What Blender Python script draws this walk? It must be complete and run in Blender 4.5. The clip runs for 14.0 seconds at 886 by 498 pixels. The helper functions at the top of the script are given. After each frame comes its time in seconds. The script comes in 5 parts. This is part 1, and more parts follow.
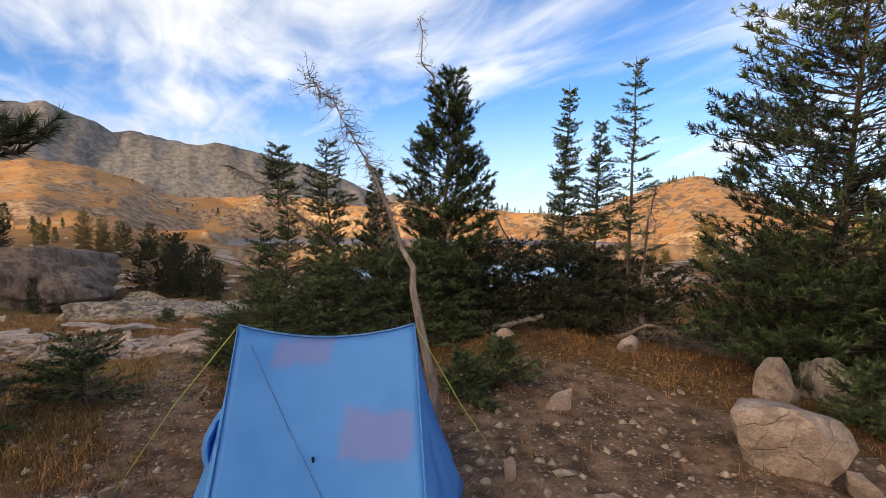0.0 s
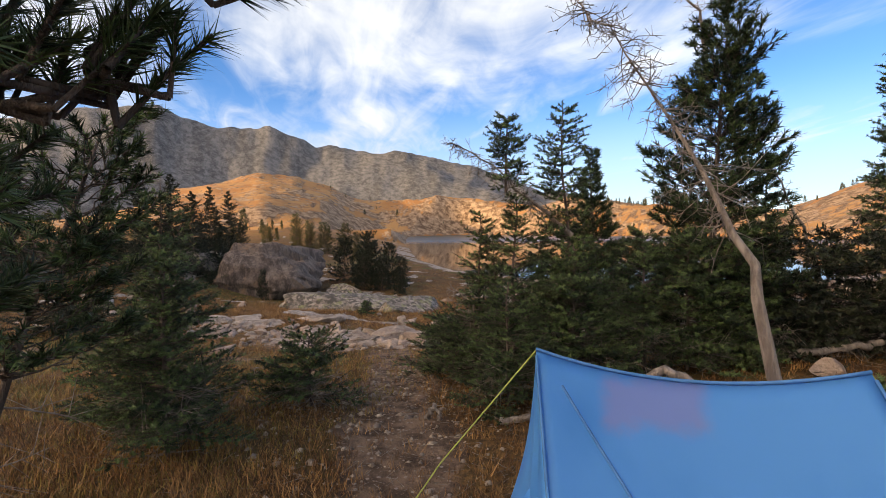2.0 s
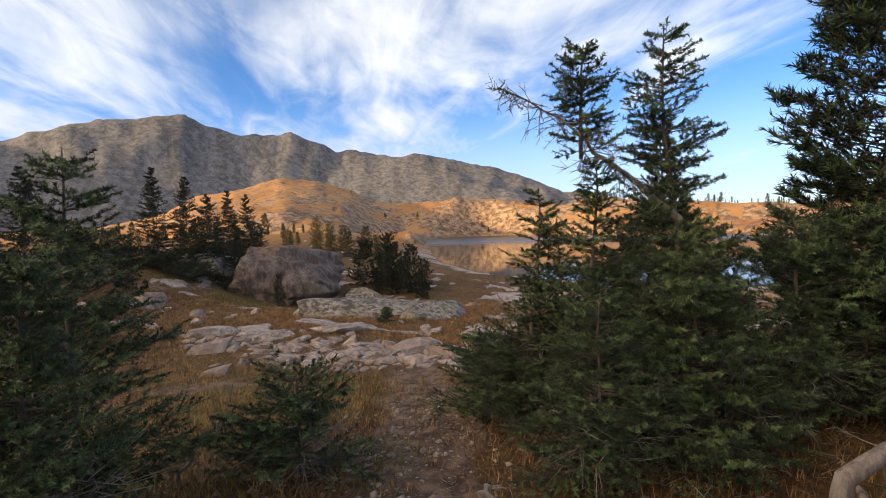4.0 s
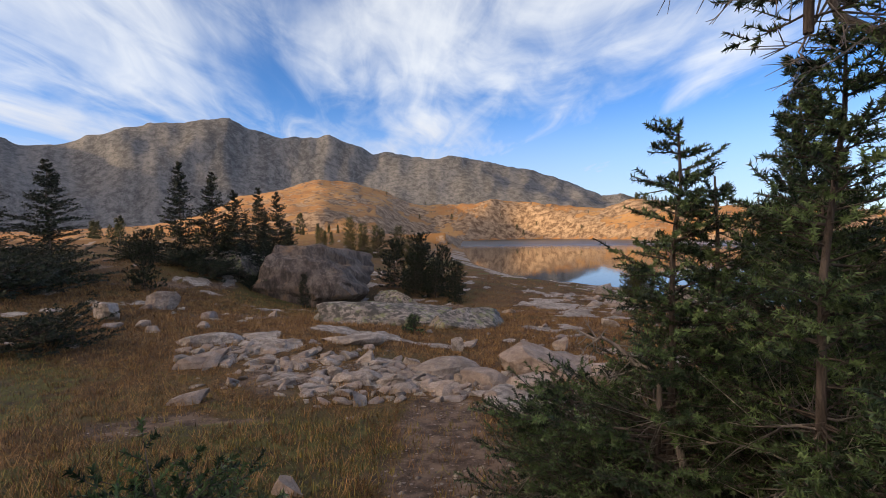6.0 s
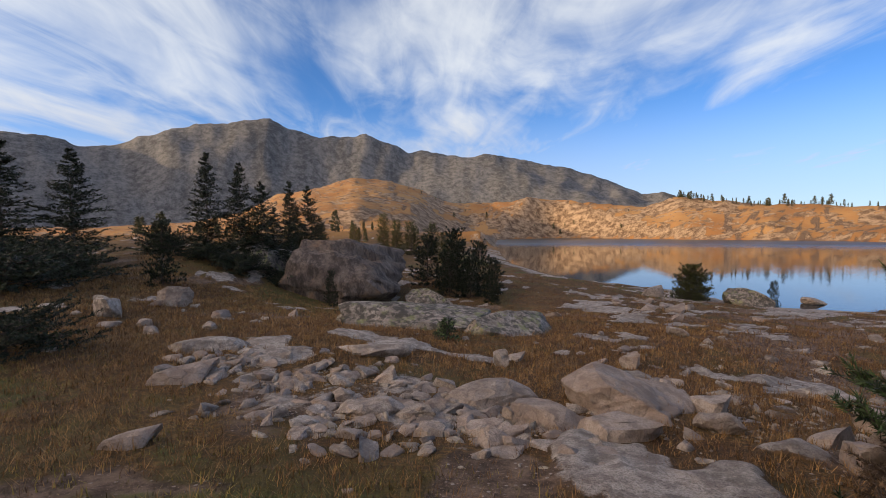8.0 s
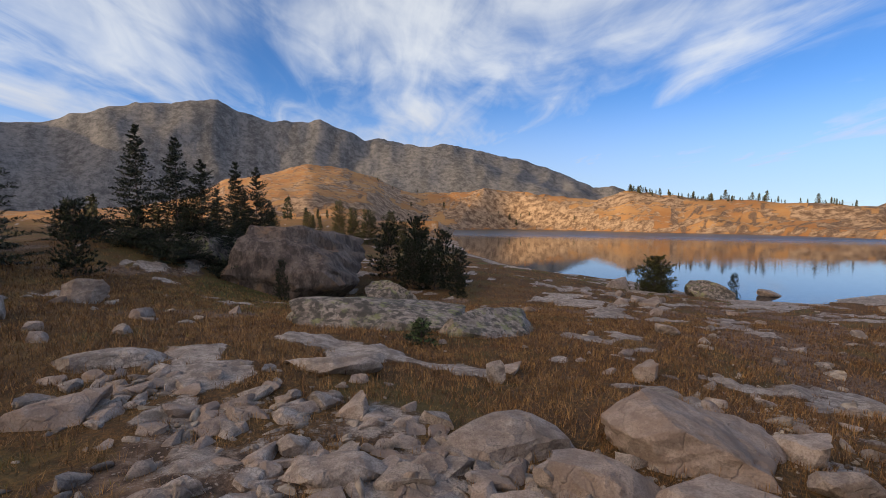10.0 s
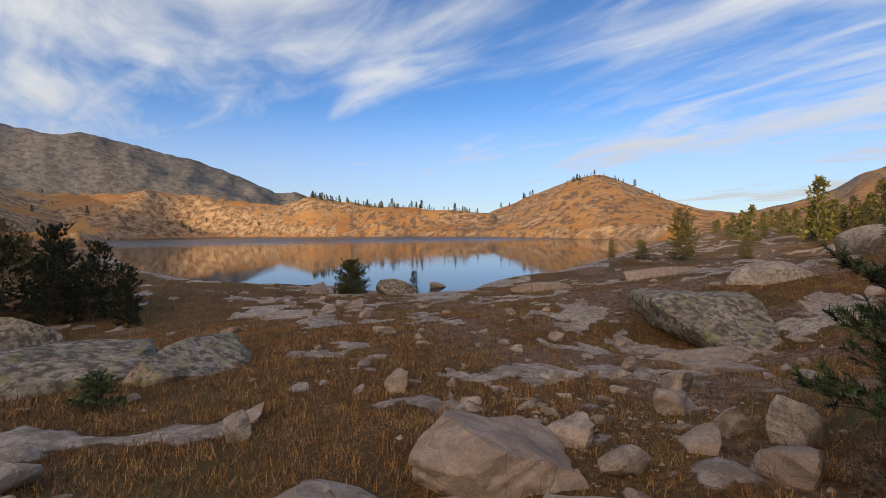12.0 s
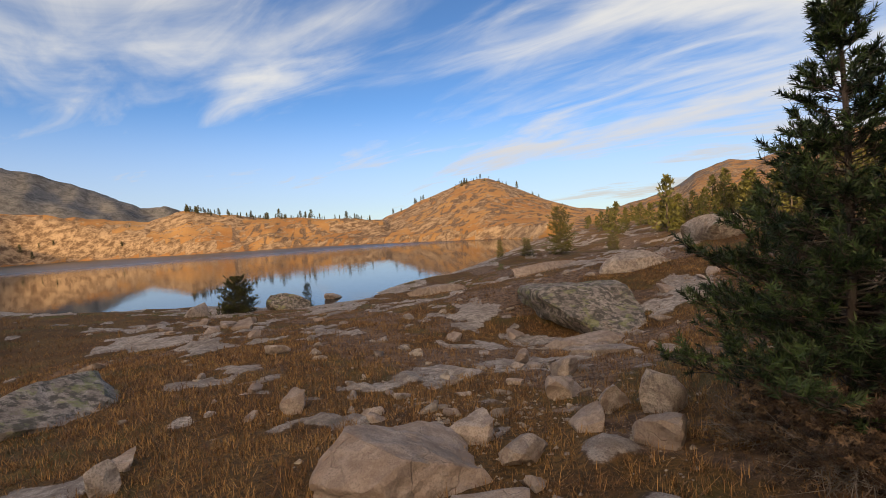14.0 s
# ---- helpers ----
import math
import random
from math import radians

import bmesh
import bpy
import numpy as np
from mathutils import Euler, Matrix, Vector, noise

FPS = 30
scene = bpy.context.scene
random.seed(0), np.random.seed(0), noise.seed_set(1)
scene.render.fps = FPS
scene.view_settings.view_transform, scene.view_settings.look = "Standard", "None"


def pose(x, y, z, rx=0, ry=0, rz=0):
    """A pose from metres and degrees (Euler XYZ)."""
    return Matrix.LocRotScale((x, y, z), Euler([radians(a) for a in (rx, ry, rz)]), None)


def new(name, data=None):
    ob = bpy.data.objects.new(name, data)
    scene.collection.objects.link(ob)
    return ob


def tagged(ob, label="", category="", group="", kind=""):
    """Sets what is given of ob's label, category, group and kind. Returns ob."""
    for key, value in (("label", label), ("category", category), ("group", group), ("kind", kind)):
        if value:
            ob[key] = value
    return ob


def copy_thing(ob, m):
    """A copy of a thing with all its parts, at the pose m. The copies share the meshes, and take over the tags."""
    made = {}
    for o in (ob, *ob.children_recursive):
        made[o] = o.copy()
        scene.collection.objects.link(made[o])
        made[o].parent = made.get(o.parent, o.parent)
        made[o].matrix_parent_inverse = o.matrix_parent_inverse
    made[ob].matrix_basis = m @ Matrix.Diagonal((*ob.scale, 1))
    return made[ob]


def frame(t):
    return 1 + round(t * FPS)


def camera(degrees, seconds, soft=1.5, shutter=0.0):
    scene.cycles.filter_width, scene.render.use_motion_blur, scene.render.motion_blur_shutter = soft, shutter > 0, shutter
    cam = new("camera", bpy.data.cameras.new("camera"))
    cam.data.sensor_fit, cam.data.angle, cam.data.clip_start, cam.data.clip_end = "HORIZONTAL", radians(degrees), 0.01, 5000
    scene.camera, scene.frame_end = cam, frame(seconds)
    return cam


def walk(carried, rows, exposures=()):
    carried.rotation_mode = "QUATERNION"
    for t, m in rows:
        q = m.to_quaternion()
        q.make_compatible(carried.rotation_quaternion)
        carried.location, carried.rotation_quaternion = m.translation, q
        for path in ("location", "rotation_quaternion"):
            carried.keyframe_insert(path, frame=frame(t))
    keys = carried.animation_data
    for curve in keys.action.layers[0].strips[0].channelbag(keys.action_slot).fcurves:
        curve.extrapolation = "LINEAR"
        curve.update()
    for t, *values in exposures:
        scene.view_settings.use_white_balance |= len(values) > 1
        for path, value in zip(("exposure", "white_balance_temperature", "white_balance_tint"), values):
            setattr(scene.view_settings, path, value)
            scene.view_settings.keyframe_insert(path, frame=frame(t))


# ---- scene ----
cam = camera(87.3, 14.0, soft=0.5)
METRES, EYE, TILT, LEAN, TURN = 10.0, 1.6, -2.8, 0.0, 0.0
TINT = 5
STOPS = ((0.0, 0.92, 7300), (3.0, 0.96, 7250), (6.5, 0.54, 6600), (9.5, 0.40, 6550), (12.0, 0.33, 7050), (14.0, 0.40, 7700))
ROWS = [
    (0.0, 0.0, 0.0, 0.0, 0.0, 0.0, -0.0),
    (0.5, -0.0266, 0.0207, 0.0019, 11.11, -0.34, -0.19),
    (1.0, -0.0577, 0.0444, 0.0003, 15.49, -0.49, 0.04),
    (1.5, -0.0809, 0.0791, -0.0027, 17.98, -0.59, -0.38),
    (2.0, -0.104, 0.1087, -0.0072, 20.11, -0.23, -0.22),
    (2.5, -0.1185, 0.1392, -0.0094, 21.95, -0.14, 0.26),
    (3.0, -0.1385, 0.1737, -0.0114, 22.3, -0.1, 0.52),
    (5.5, -0.2276, 0.3687, -0.0175, 24.9, 0.32, 0.14),
    (6.0, -0.2496, 0.4121, -0.0198, 26.83, 0.33, -0.24),
    (6.5, -0.2705, 0.4488, -0.0192, 29.91, 0.43, -0.32),
    (7.0, -0.289, 0.4952, -0.0221, 31.01, 0.35, -0.8),
    (9.5, -0.4395, 0.671, -0.0405, 30.58, -0.6, -1.01),
    (10.0, -0.4661, 0.7063, -0.0382, 25.63, -1.0, -1.4),
    (10.5, -0.5051, 0.7387, -0.0391, 15.99, -0.66, -1.27),
    (11.0, -0.5212, 0.7613, -0.0327, 4.89, -0.22, -0.23),
    (11.5, -0.5362, 0.7838, -0.031, -5.32, -0.07, 0.53),
    (12.0, -0.5582, 0.7914, -0.032, -11.86, -0.23, 1.21),
    (12.5, -0.5584, 0.7943, -0.0322, -15.75, -0.27, 1.94),
    (13.0, -0.5546, 0.7939, -0.0325, -19.8, -0.22, 2.94),
    (13.5, -0.5542, 0.7945, -0.0318, -23.03, -0.08, 3.92),
    (14.0, -0.5546, 0.7946, -0.0318, -24.82, -0.15, 4.76),
]
walk(cam, [(t, pose(0, 0, EYE, TILT, LEAN, TURN) @ pose(METRES * x, METRES * y, METRES * z, 90 + pitch, roll, yaw)) for t, x, y, z, yaw, pitch, roll in ROWS],
     exposures=[(t, stops, kelvin, TINT) for t, stops, kelvin in STOPS])

# ---- light: low sun behind and to the side, cirrus sky ----
SUN_EL, SUN_AZ = 8.0, 142.0          # degrees; azimuth from +y towards -x
SUN_POWER, SKY_POWER = 3.8, 0.128
sa, se = radians(SUN_AZ), radians(SUN_EL)
SUN_DIR = Vector((-math.sin(sa) * math.cos(se), math.cos(sa) * math.cos(se), math.sin(se)))
sun = new("sun", bpy.data.lights.new("sun", "SUN"))
sun.data.energy, sun.data.angle, sun.data.color = SUN_POWER, radians(0.6), (1.0, 0.68, 0.40)
sun.rotation_mode = "QUATERNION"
sun.rotation_quaternion = (-SUN_DIR).to_track_quat("-Z", "Y")

world = bpy.data.worlds.new("sky")
scene.world = world
world.use_nodes = True


class Nodes:
    """A small builder for node trees."""

    def __init__(self, tree):
        self.tree = tree
        tree.nodes.clear()

    def add(self, kind, values=(), **settings):
        n = self.tree.nodes.new(kind)
        for key, value in settings.items():
            setattr(n, key, value)
        for key, value in dict(values).items():
            if isinstance(value, bpy.types.NodeSocket):
                self.tree.links.new(value, n.inputs[key])
            else:
                n.inputs[key].default_value = value
        return n

    def math(self, op, a, b=0.0, clamp=False):
        n = self.add("ShaderNodeMath", {0: a, 1: b}, operation=op)
        n.use_clamp = clamp
        return n.outputs[0]

    def mix(self, f, a, b, blend="MIX"):
        n = self.add("ShaderNodeMix", {0: f, 6: a, 7: b}, data_type="RGBA", blend_type=blend)
        return n.outputs[2]

    def noise(self, vec, scale, detail=4.0, rough=0.55, distort=0.0):
        v = {"Scale": scale, "Detail": detail, "Roughness": rough, "Distortion": distort}
        if vec is not None:
            v["Vector"] = vec
        return self.add("ShaderNodeTexNoise", v).outputs[0]

    def ramp(self, f, lo, hi, a=0.0, b=1.0, smooth=True):
        n = self.add("ShaderNodeMapRange", {0: f, 1: lo, 2: hi, 3: a, 4: b})
        n.interpolation_type = "SMOOTHSTEP" if smooth else "LINEAR"
        return n.outputs[0]

    def mapping(self, vec, rot=(0, 0, 0), scale=(1, 1, 1), loc=(0, 0, 0)):
        return self.add("ShaderNodeMapping", {"Vector": vec, "Rotation": rot, "Scale": scale, "Location": loc}).outputs[0]


def build_sky():
    n = Nodes(world.node_tree)
    sky = n.add("ShaderNodeTexSky", sky_type="NISHITA", sun_disc=False, sun_elevation=radians(SUN_EL + 14),
                sun_rotation=-radians(SUN_AZ), altitude=2900, air_density=1.0, dust_density=0.15, ozone_density=3.0)
    gen = n.add("ShaderNodeTexCoord").outputs["Generated"]
    xyz = n.add("ShaderNodeSeparateXYZ", {0: gen})
    up = n.math("ADD", n.math("MAXIMUM", xyz.outputs[2], 0.0), 0.10)
    flat = n.add("ShaderNodeCombineXYZ", {0: n.math("DIVIDE", xyz.outputs[0], up), 1: n.math("DIVIDE", xyz.outputs[1], up)}).outputs[0]
    along = n.mapping(flat, rot=(0, 0, radians(-28)))
    wisps = n.noise(n.mapping(along, scale=(1.0, 0.42, 1)), 0.90, 7.0, 0.54, 0.9)
    fine = n.noise(n.mapping(along, scale=(1.0, 0.34, 1), loc=(3, 1, 0)), 3.2, 6.0, 0.55, 1.6)
    big = n.noise(n.mapping(flat, loc=(5.2, 1.7, 0)), 0.45, 3.0, 0.5)
    m = n.math("ADD", n.math("MULTIPLY", wisps, 0.75), n.math("MULTIPLY", fine, 0.25))
    m = n.math("ADD", m, n.math("MULTIPLY", n.math("SUBTRACT", big, 0.5), 0.55))
    m = n.math("ADD", m, n.math("MULTIPLY", n.ramp(n.math("DIVIDE", xyz.outputs[0], up), -2.5, 1.5, 1.0, 0.0), 0.03))
    gap = n.add("ShaderNodeVectorMath", {0: gen, 1: (-0.17, 0.985, 0.0)}, operation="DOT_PRODUCT").outputs["Value"]
    m = n.math("ADD", m, n.ramp(gap, 0.62, 0.96, 0.030, -0.005))
    m = n.math("MULTIPLY", n.ramp(m, 0.405, 0.70), 0.85)
    haze = n.math("MULTIPLY", n.ramp(xyz.outputs[2], 0.0, 0.27, 1.0, 0.0), 0.62)
    cover = n.math("MAXIMUM", m, haze)
    toward = n.add("ShaderNodeVectorMath", {0: gen, 1: (SUN_DIR.x, SUN_DIR.y, 0.25)}, operation="DOT_PRODUCT").outputs["Value"]
    cloud = n.mix(n.ramp(xyz.outputs[2], 0.03, 0.30), CLOUD_LOW, CLOUD_HIGH)
    # warm cloud glow round the sun, out of view, added as fill light
    cloud = n.mix(n.ramp(toward, 0.40, 1.0), cloud, CLOUD_SUN)
    cover = n.math("MAXIMUM", cover, n.ramp(toward, 0.35, 1.0, 0.0, 0.85))
    col = n.mix(cover, n.mix(1.0, sky.outputs[0], (0.56, 0.80, 1.06, 1), "MULTIPLY"), cloud)
    back = n.add("ShaderNodeBackground", {"Color": col, "Strength": SKY_POWER})
    out = n.add("ShaderNodeOutputWorld")
    n.tree.links.new(back.outputs[0], out.inputs[0])


CLOUD_LOW, CLOUD_HIGH, CLOUD_SUN = (3.7, 3.35, 3.35, 1), (5.2, 5.25, 5.6, 1), (19.0, 13.5, 9.5, 1)
build_sky()

# ---- materials ----
def material(name):
    m = bpy.data.materials.new(name)
    m.use_nodes = True
    n = Nodes(m.node_tree)
    out = n.add("ShaderNodeOutputMaterial")
    bsdf = n.add("ShaderNodeBsdfPrincipled")
    n.tree.links.new(bsdf.outputs[0], out.inputs[0])
    return m, n, bsdf


def finish(n, bsdf, color, rough, height=None, strength=0.3, distance=0.02):
    n.tree.links.new(color, bsdf.inputs["Base Color"])
    if isinstance(rough, float):
        bsdf.inputs["Roughness"].default_value = rough
    else:
        n.tree.links.new(rough, bsdf.inputs["Roughness"])
    bsdf.inputs["Specular IOR Level"].default_value = 0.25
    if height is not None:
        b = n.add("ShaderNodeBump", {"Strength": strength, "Distance": distance, "Height": height})
        n.tree.links.new(b.outputs[0], bsdf.inputs["Normal"])


def granite_nodes(n, pos, tone=1.0):
    """Pale weathered granite: colour and height."""
    big = n.noise(pos, 0.9, 5, 0.6)
    grain = n.noise(pos, 55, 3, 0.7)
    mid = n.noise(pos, 6, 6, 0.65)
    stain = n.noise(n.mapping(pos, loc=(7, 3, 1)), 2.2, 6, 0.7)
    c = n.mix(n.ramp(big, 0.35, 0.65), (0.34 * tone, 0.295 * tone, 0.255 * tone, 1), (0.54 * tone, 0.48 * tone, 0.42 * tone, 1))
    c = n.mix(n.math("MULTIPLY", n.ramp(grain, 0.42, 0.66), 0.55), c, (0.12, 0.105, 0.095, 1))
    c = n.mix(n.math("MULTIPLY", n.ramp(mid, 0.56, 0.40), 0.6), c, (0.14, 0.115, 0.10, 1))
    c = n.mix(n.math("MULTIPLY", n.ramp(mid, 0.58, 0.72), 0.5), c, (0.66 * tone, 0.60 * tone, 0.54 * tone, 1))
    c = n.mix(n.math("MULTIPLY", n.ramp(stain, 0.50, 0.68), 0.70), c, (0.15, 0.135, 0.115, 1))
    c = n.mix(n.math("MULTIPLY", n.ramp(n.noise(n.mapping(pos, loc=(1, 9, 4)), 1.5, 4, 0.6), 0.6, 0.75), 0.35), c, (0.42, 0.28, 0.17, 1))
    bent = n.add("ShaderNodeVectorMath", {0: pos, 1: n.add("ShaderNodeVectorMath", {0: n.add("ShaderNodeTexNoise", {"Vector": pos, "Scale": 1.3, "Detail": 4.0}).outputs["Color"], 3: 0.9}, operation="SCALE").outputs[0]}, operation="ADD").outputs[0]
    gap = n.add("ShaderNodeTexVoronoi", {"Vector": n.mapping(bent, scale=(1, 1.5, 1.2)), "Scale": 1.7}, feature="DISTANCE_TO_EDGE").outputs["Distance"]
    gap = n.math("MULTIPLY", n.ramp(gap, 0.0, 0.022, 1.0, 0.0), n.ramp(n.noise(n.mapping(pos, loc=(3, 8, 2)), 1.1, 3, 0.6), 0.42, 0.55))
    c = n.mix(n.math("MULTIPLY", gap, 0.10), c, (0.06, 0.05, 0.042, 1))
    h = n.math("ADD", n.math("MULTIPLY", mid, 1.0), n.math("MULTIPLY", grain, 0.25))
    h = n.math("SUBTRACT", h, n.math("MULTIPLY", gap, 0.2))
    return c, h


def make_granite():
    m, n, b = material("granite")
    pos = n.add("ShaderNodeNewGeometry").outputs["Position"]
    rnd = n.add("ShaderNodeObjectInfo").outputs["Random"]
    c, h = granite_nodes(n, pos)
    c = n.mix(n.math("MULTIPLY", rnd, 0.55), c, (0.33, 0.245, 0.195, 1))
    facet = n.add("ShaderNodeTexVoronoi", {"Vector": n.mapping(pos, scale=(1, 1, 1.7)), "Scale": 5.5}, feature="F1").outputs["Distance"]
    h2 = n.math("ADD", n.math("MULTIPLY", h, 1.2), n.math("MULTIPLY", facet, 1.0))
    finish(n, b, c, 0.92, h2, 0.9, 0.045)
    return m


def make_lichen():
    m, n, b = material("lichen_granite")
    pos = n.add("ShaderNodeNewGeometry").outputs["Position"]
    c, h = granite_nodes(n, pos, 0.85)
    spots = n.noise(pos, 4.5, 7, 0.75)
    c = n.mix(n.math("MULTIPLY", n.ramp(spots, 0.44, 0.56), 0.85), c, (0.06, 0.06, 0.05, 1))
    c = n.mix(n.math("MULTIPLY", n.ramp(n.noise(n.mapping(pos, loc=(2, 2, 2)), 2.4, 6, 0.7), 0.52, 0.64), 0.7), c, (0.25, 0.27, 0.12, 1))
    finish(n, b, c, 0.95, n.math("ADD", h, spots), 0.8, 0.03)
    return m


def make_boulder():
    m, n, b = material("dark_boulder")
    pos = n.add("ShaderNodeNewGeometry").outputs["Position"]
    c, h = granite_nodes(n, pos, 0.62)
    c = n.mix(0.4, c, (0.15, 0.10, 0.075, 1))
    streak = n.noise(n.mapping(pos, scale=(1.2, 1.2, 0.5)), 1.8, 8, 0.8)
    c = n.mix(n.math("MULTIPLY", n.ramp(streak, 0.42, 0.60), 0.85), c, (0.055, 0.046, 0.042, 1))
    c = n.mix(n.math("MULTIPLY", n.ramp(n.noise(pos, 0.7, 4, 0.6), 0.56, 0.7), 0.6), c, (0.36, 0.23, 0.14, 1))
    finish(n, b, c, 0.92, n.math("ADD", h, streak), 0.7, 0.06)
    return m


def make_ground():
    m, n, b = material("ground")
    pos = n.add("ShaderNodeNewGeometry").outputs["Position"]
    att = n.add("ShaderNodeAttribute", attribute_name="cover")
    rgb = n.add("ShaderNodeSeparateColor", {0: att.outputs["Color"]})
    rock, gold, green = rgb.outputs[0], rgb.outputs[1], rgb.outputs[2]
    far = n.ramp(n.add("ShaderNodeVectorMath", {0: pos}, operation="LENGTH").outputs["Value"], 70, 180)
    fine, mid, big = n.noise(pos, 38, 4, 0.7), n.noise(pos, 5, 6, 0.65), n.noise(pos, 0.6, 5, 0.6)
    vast = n.noise(pos, 0.035, 7, 0.65)
    dirt = n.mix(n.ramp(mid, 0.35, 0.68), (0.070, 0.048, 0.033, 1), (0.25, 0.172, 0.118, 1))
    dirt = n.mix(n.ramp(fine, 0.58, 0.70), dirt, (0.38, 0.27, 0.20, 1))
    chip = n.add("ShaderNodeTexVoronoi", {"Vector": pos, "Scale": 17.0, "Randomness": 1.0}, feature="F1")
    bits = n.math("MULTIPLY", n.ramp(chip.outputs["Distance"], 0.22, 0.30, 1.0, 0.0), n.ramp(n.add("ShaderNodeSeparateColor", {0: chip.outputs["Color"]}).outputs[0], 0.62, 0.66))
    dirt = n.mix(n.math("MULTIPLY", bits, 0.85), dirt, n.mix(chip.outputs["Color"], (0.30, 0.22, 0.17, 1), (0.44, 0.38, 0.33, 1)))
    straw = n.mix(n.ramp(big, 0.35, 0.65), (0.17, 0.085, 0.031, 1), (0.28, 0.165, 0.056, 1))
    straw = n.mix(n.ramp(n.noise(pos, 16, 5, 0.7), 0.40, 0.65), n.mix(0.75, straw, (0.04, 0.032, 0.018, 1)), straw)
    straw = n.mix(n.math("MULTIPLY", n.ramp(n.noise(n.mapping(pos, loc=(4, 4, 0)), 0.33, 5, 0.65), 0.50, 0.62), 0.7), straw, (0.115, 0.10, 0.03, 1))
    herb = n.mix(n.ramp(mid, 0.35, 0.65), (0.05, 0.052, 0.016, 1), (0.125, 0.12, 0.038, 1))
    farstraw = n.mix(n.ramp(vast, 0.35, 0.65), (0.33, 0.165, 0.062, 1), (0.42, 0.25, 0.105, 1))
    # near straw darkened for the shade between the blades
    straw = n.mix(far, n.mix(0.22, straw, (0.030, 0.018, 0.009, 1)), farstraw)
    edge = n.math("ADD", n.math("MULTIPLY", n.math("SUBTRACT", mid, 0.5), 0.9), n.math("MULTIPLY", n.math("SUBTRACT", fine, 0.5), 0.35))
    stone, height = granite_nodes(n, pos)
    blocks = n.noise(pos, 0.30, 10, 0.80)
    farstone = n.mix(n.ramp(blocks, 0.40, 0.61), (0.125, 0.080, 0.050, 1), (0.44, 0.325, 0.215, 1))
    mass = n.ramp(n.add("ShaderNodeVectorMath", {0: pos}, operation="LENGTH").outputs["Value"], 380, 520)
    fall = n.noise(n.mapping(pos, scale=(1, 1, 0.45)), 0.11, 12, 0.80)
    grey = n.mix(n.ramp(n.math("ADD", n.math("MULTIPLY", fall, 0.55), n.math("ADD", n.math("MULTIPLY", att.outputs["Alpha"], 0.15), n.math("MULTIPLY", n.noise(pos, 0.5, 8, 0.8), 0.30))), 0.42, 0.59), (0.070, 0.073, 0.077, 1), (0.215, 0.215, 0.215, 1))
    farstone = n.mix(mass, farstone, grey)
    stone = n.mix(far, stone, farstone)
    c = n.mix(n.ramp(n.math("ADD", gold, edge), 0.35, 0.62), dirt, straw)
    c = n.mix(n.ramp(n.math("ADD", green, n.math("MULTIPLY", edge, 0.8)), 0.35, 0.6), c, herb)
    speck = n.math("MULTIPLY", n.ramp(n.noise(pos, 0.16, 12, 0.78), 0.50, 0.57), far)
    farrock = n.math("MAXIMUM", n.math("ADD", rock, n.math("MULTIPLY", edge, n.math("SUBTRACT", 1.0, far))), speck)
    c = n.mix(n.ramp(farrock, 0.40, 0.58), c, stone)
    h = n.math("ADD", n.math("ADD", n.math("MULTIPLY", mid, 1.0), n.math("ADD", n.math("MULTIPLY", fine, 0.45), n.math("MULTIPLY", bits, 0.4))), n.math("MULTIPLY", n.math("ADD", n.math("MULTIPLY", blocks, 7.0), n.math("MULTIPLY", fall, 16.0)), far))
    finish(n, b, c, 0.95, h, 0.9, 0.06)
    return m


def make_water():
    m, n, b = material("water")
    pos = n.add("ShaderNodeNewGeometry").outputs["Position"]
    b.inputs["Base Color"].default_value = (0.012, 0.022, 0.03, 1)
    b.inputs["IOR"].default_value = 1.33
    ripple = n.noise(n.mapping(pos, scale=(0.5, 1.0, 1)), 2.5, 3, 0.5)
    away = n.add("ShaderNodeSeparateXYZ", {0: pos}).outputs[1]
    calm = n.math("ADD", n.ramp(n.noise(pos, 0.02, 2, 0.5), 0.4, 0.6, 0.2, 0.8), n.math("MULTIPLY", n.ramp(n.math("ADD", away, n.math("MULTIPLY", n.noise(pos, 0.015, 3, 0.5), 60.0)), 150, 200), 2.6))
    n.tree.links.new(n.ramp(n.math("ADD", away, n.math("MULTIPLY", n.noise(pos, 0.015, 3, 0.5), 60.0)), 140, 215, 0.03, 0.30), b.inputs["Roughness"])
    bump = n.add("ShaderNodeBump", {"Strength": n.math("MULTIPLY", calm, 0.14), "Distance": 0.05, "Height": ripple})
    n.tree.links.new(bump.outputs[0], b.inputs["Normal"])
    return m


def make_plain(name, a, c, scale=12.0, rough=0.85, bump=0.3, stretch=(1, 1, 1), vary=0.0, distance=0.01):
    m, n, b = material(name)
    pos = n.mapping(n.add("ShaderNodeTexCoord").outputs["Object"], scale=stretch)
    f = n.ramp(n.noise(pos, scale, 6, 0.65), 0.35, 0.65)
    col = n.mix(f, (*a, 1), (*c, 1))
    if vary:
        isle = n.add("ShaderNodeNewGeometry").outputs["Random Per Island"]
        col = n.mix(1.0, col, n.mix(isle, (1 - vary, 1 - vary, 1 - vary, 1), (1 + vary, 1 + vary, 1 + vary * 0.6, 1)), "MULTIPLY")
    finish(n, b, col, rough, f, bump, distance)
    return m


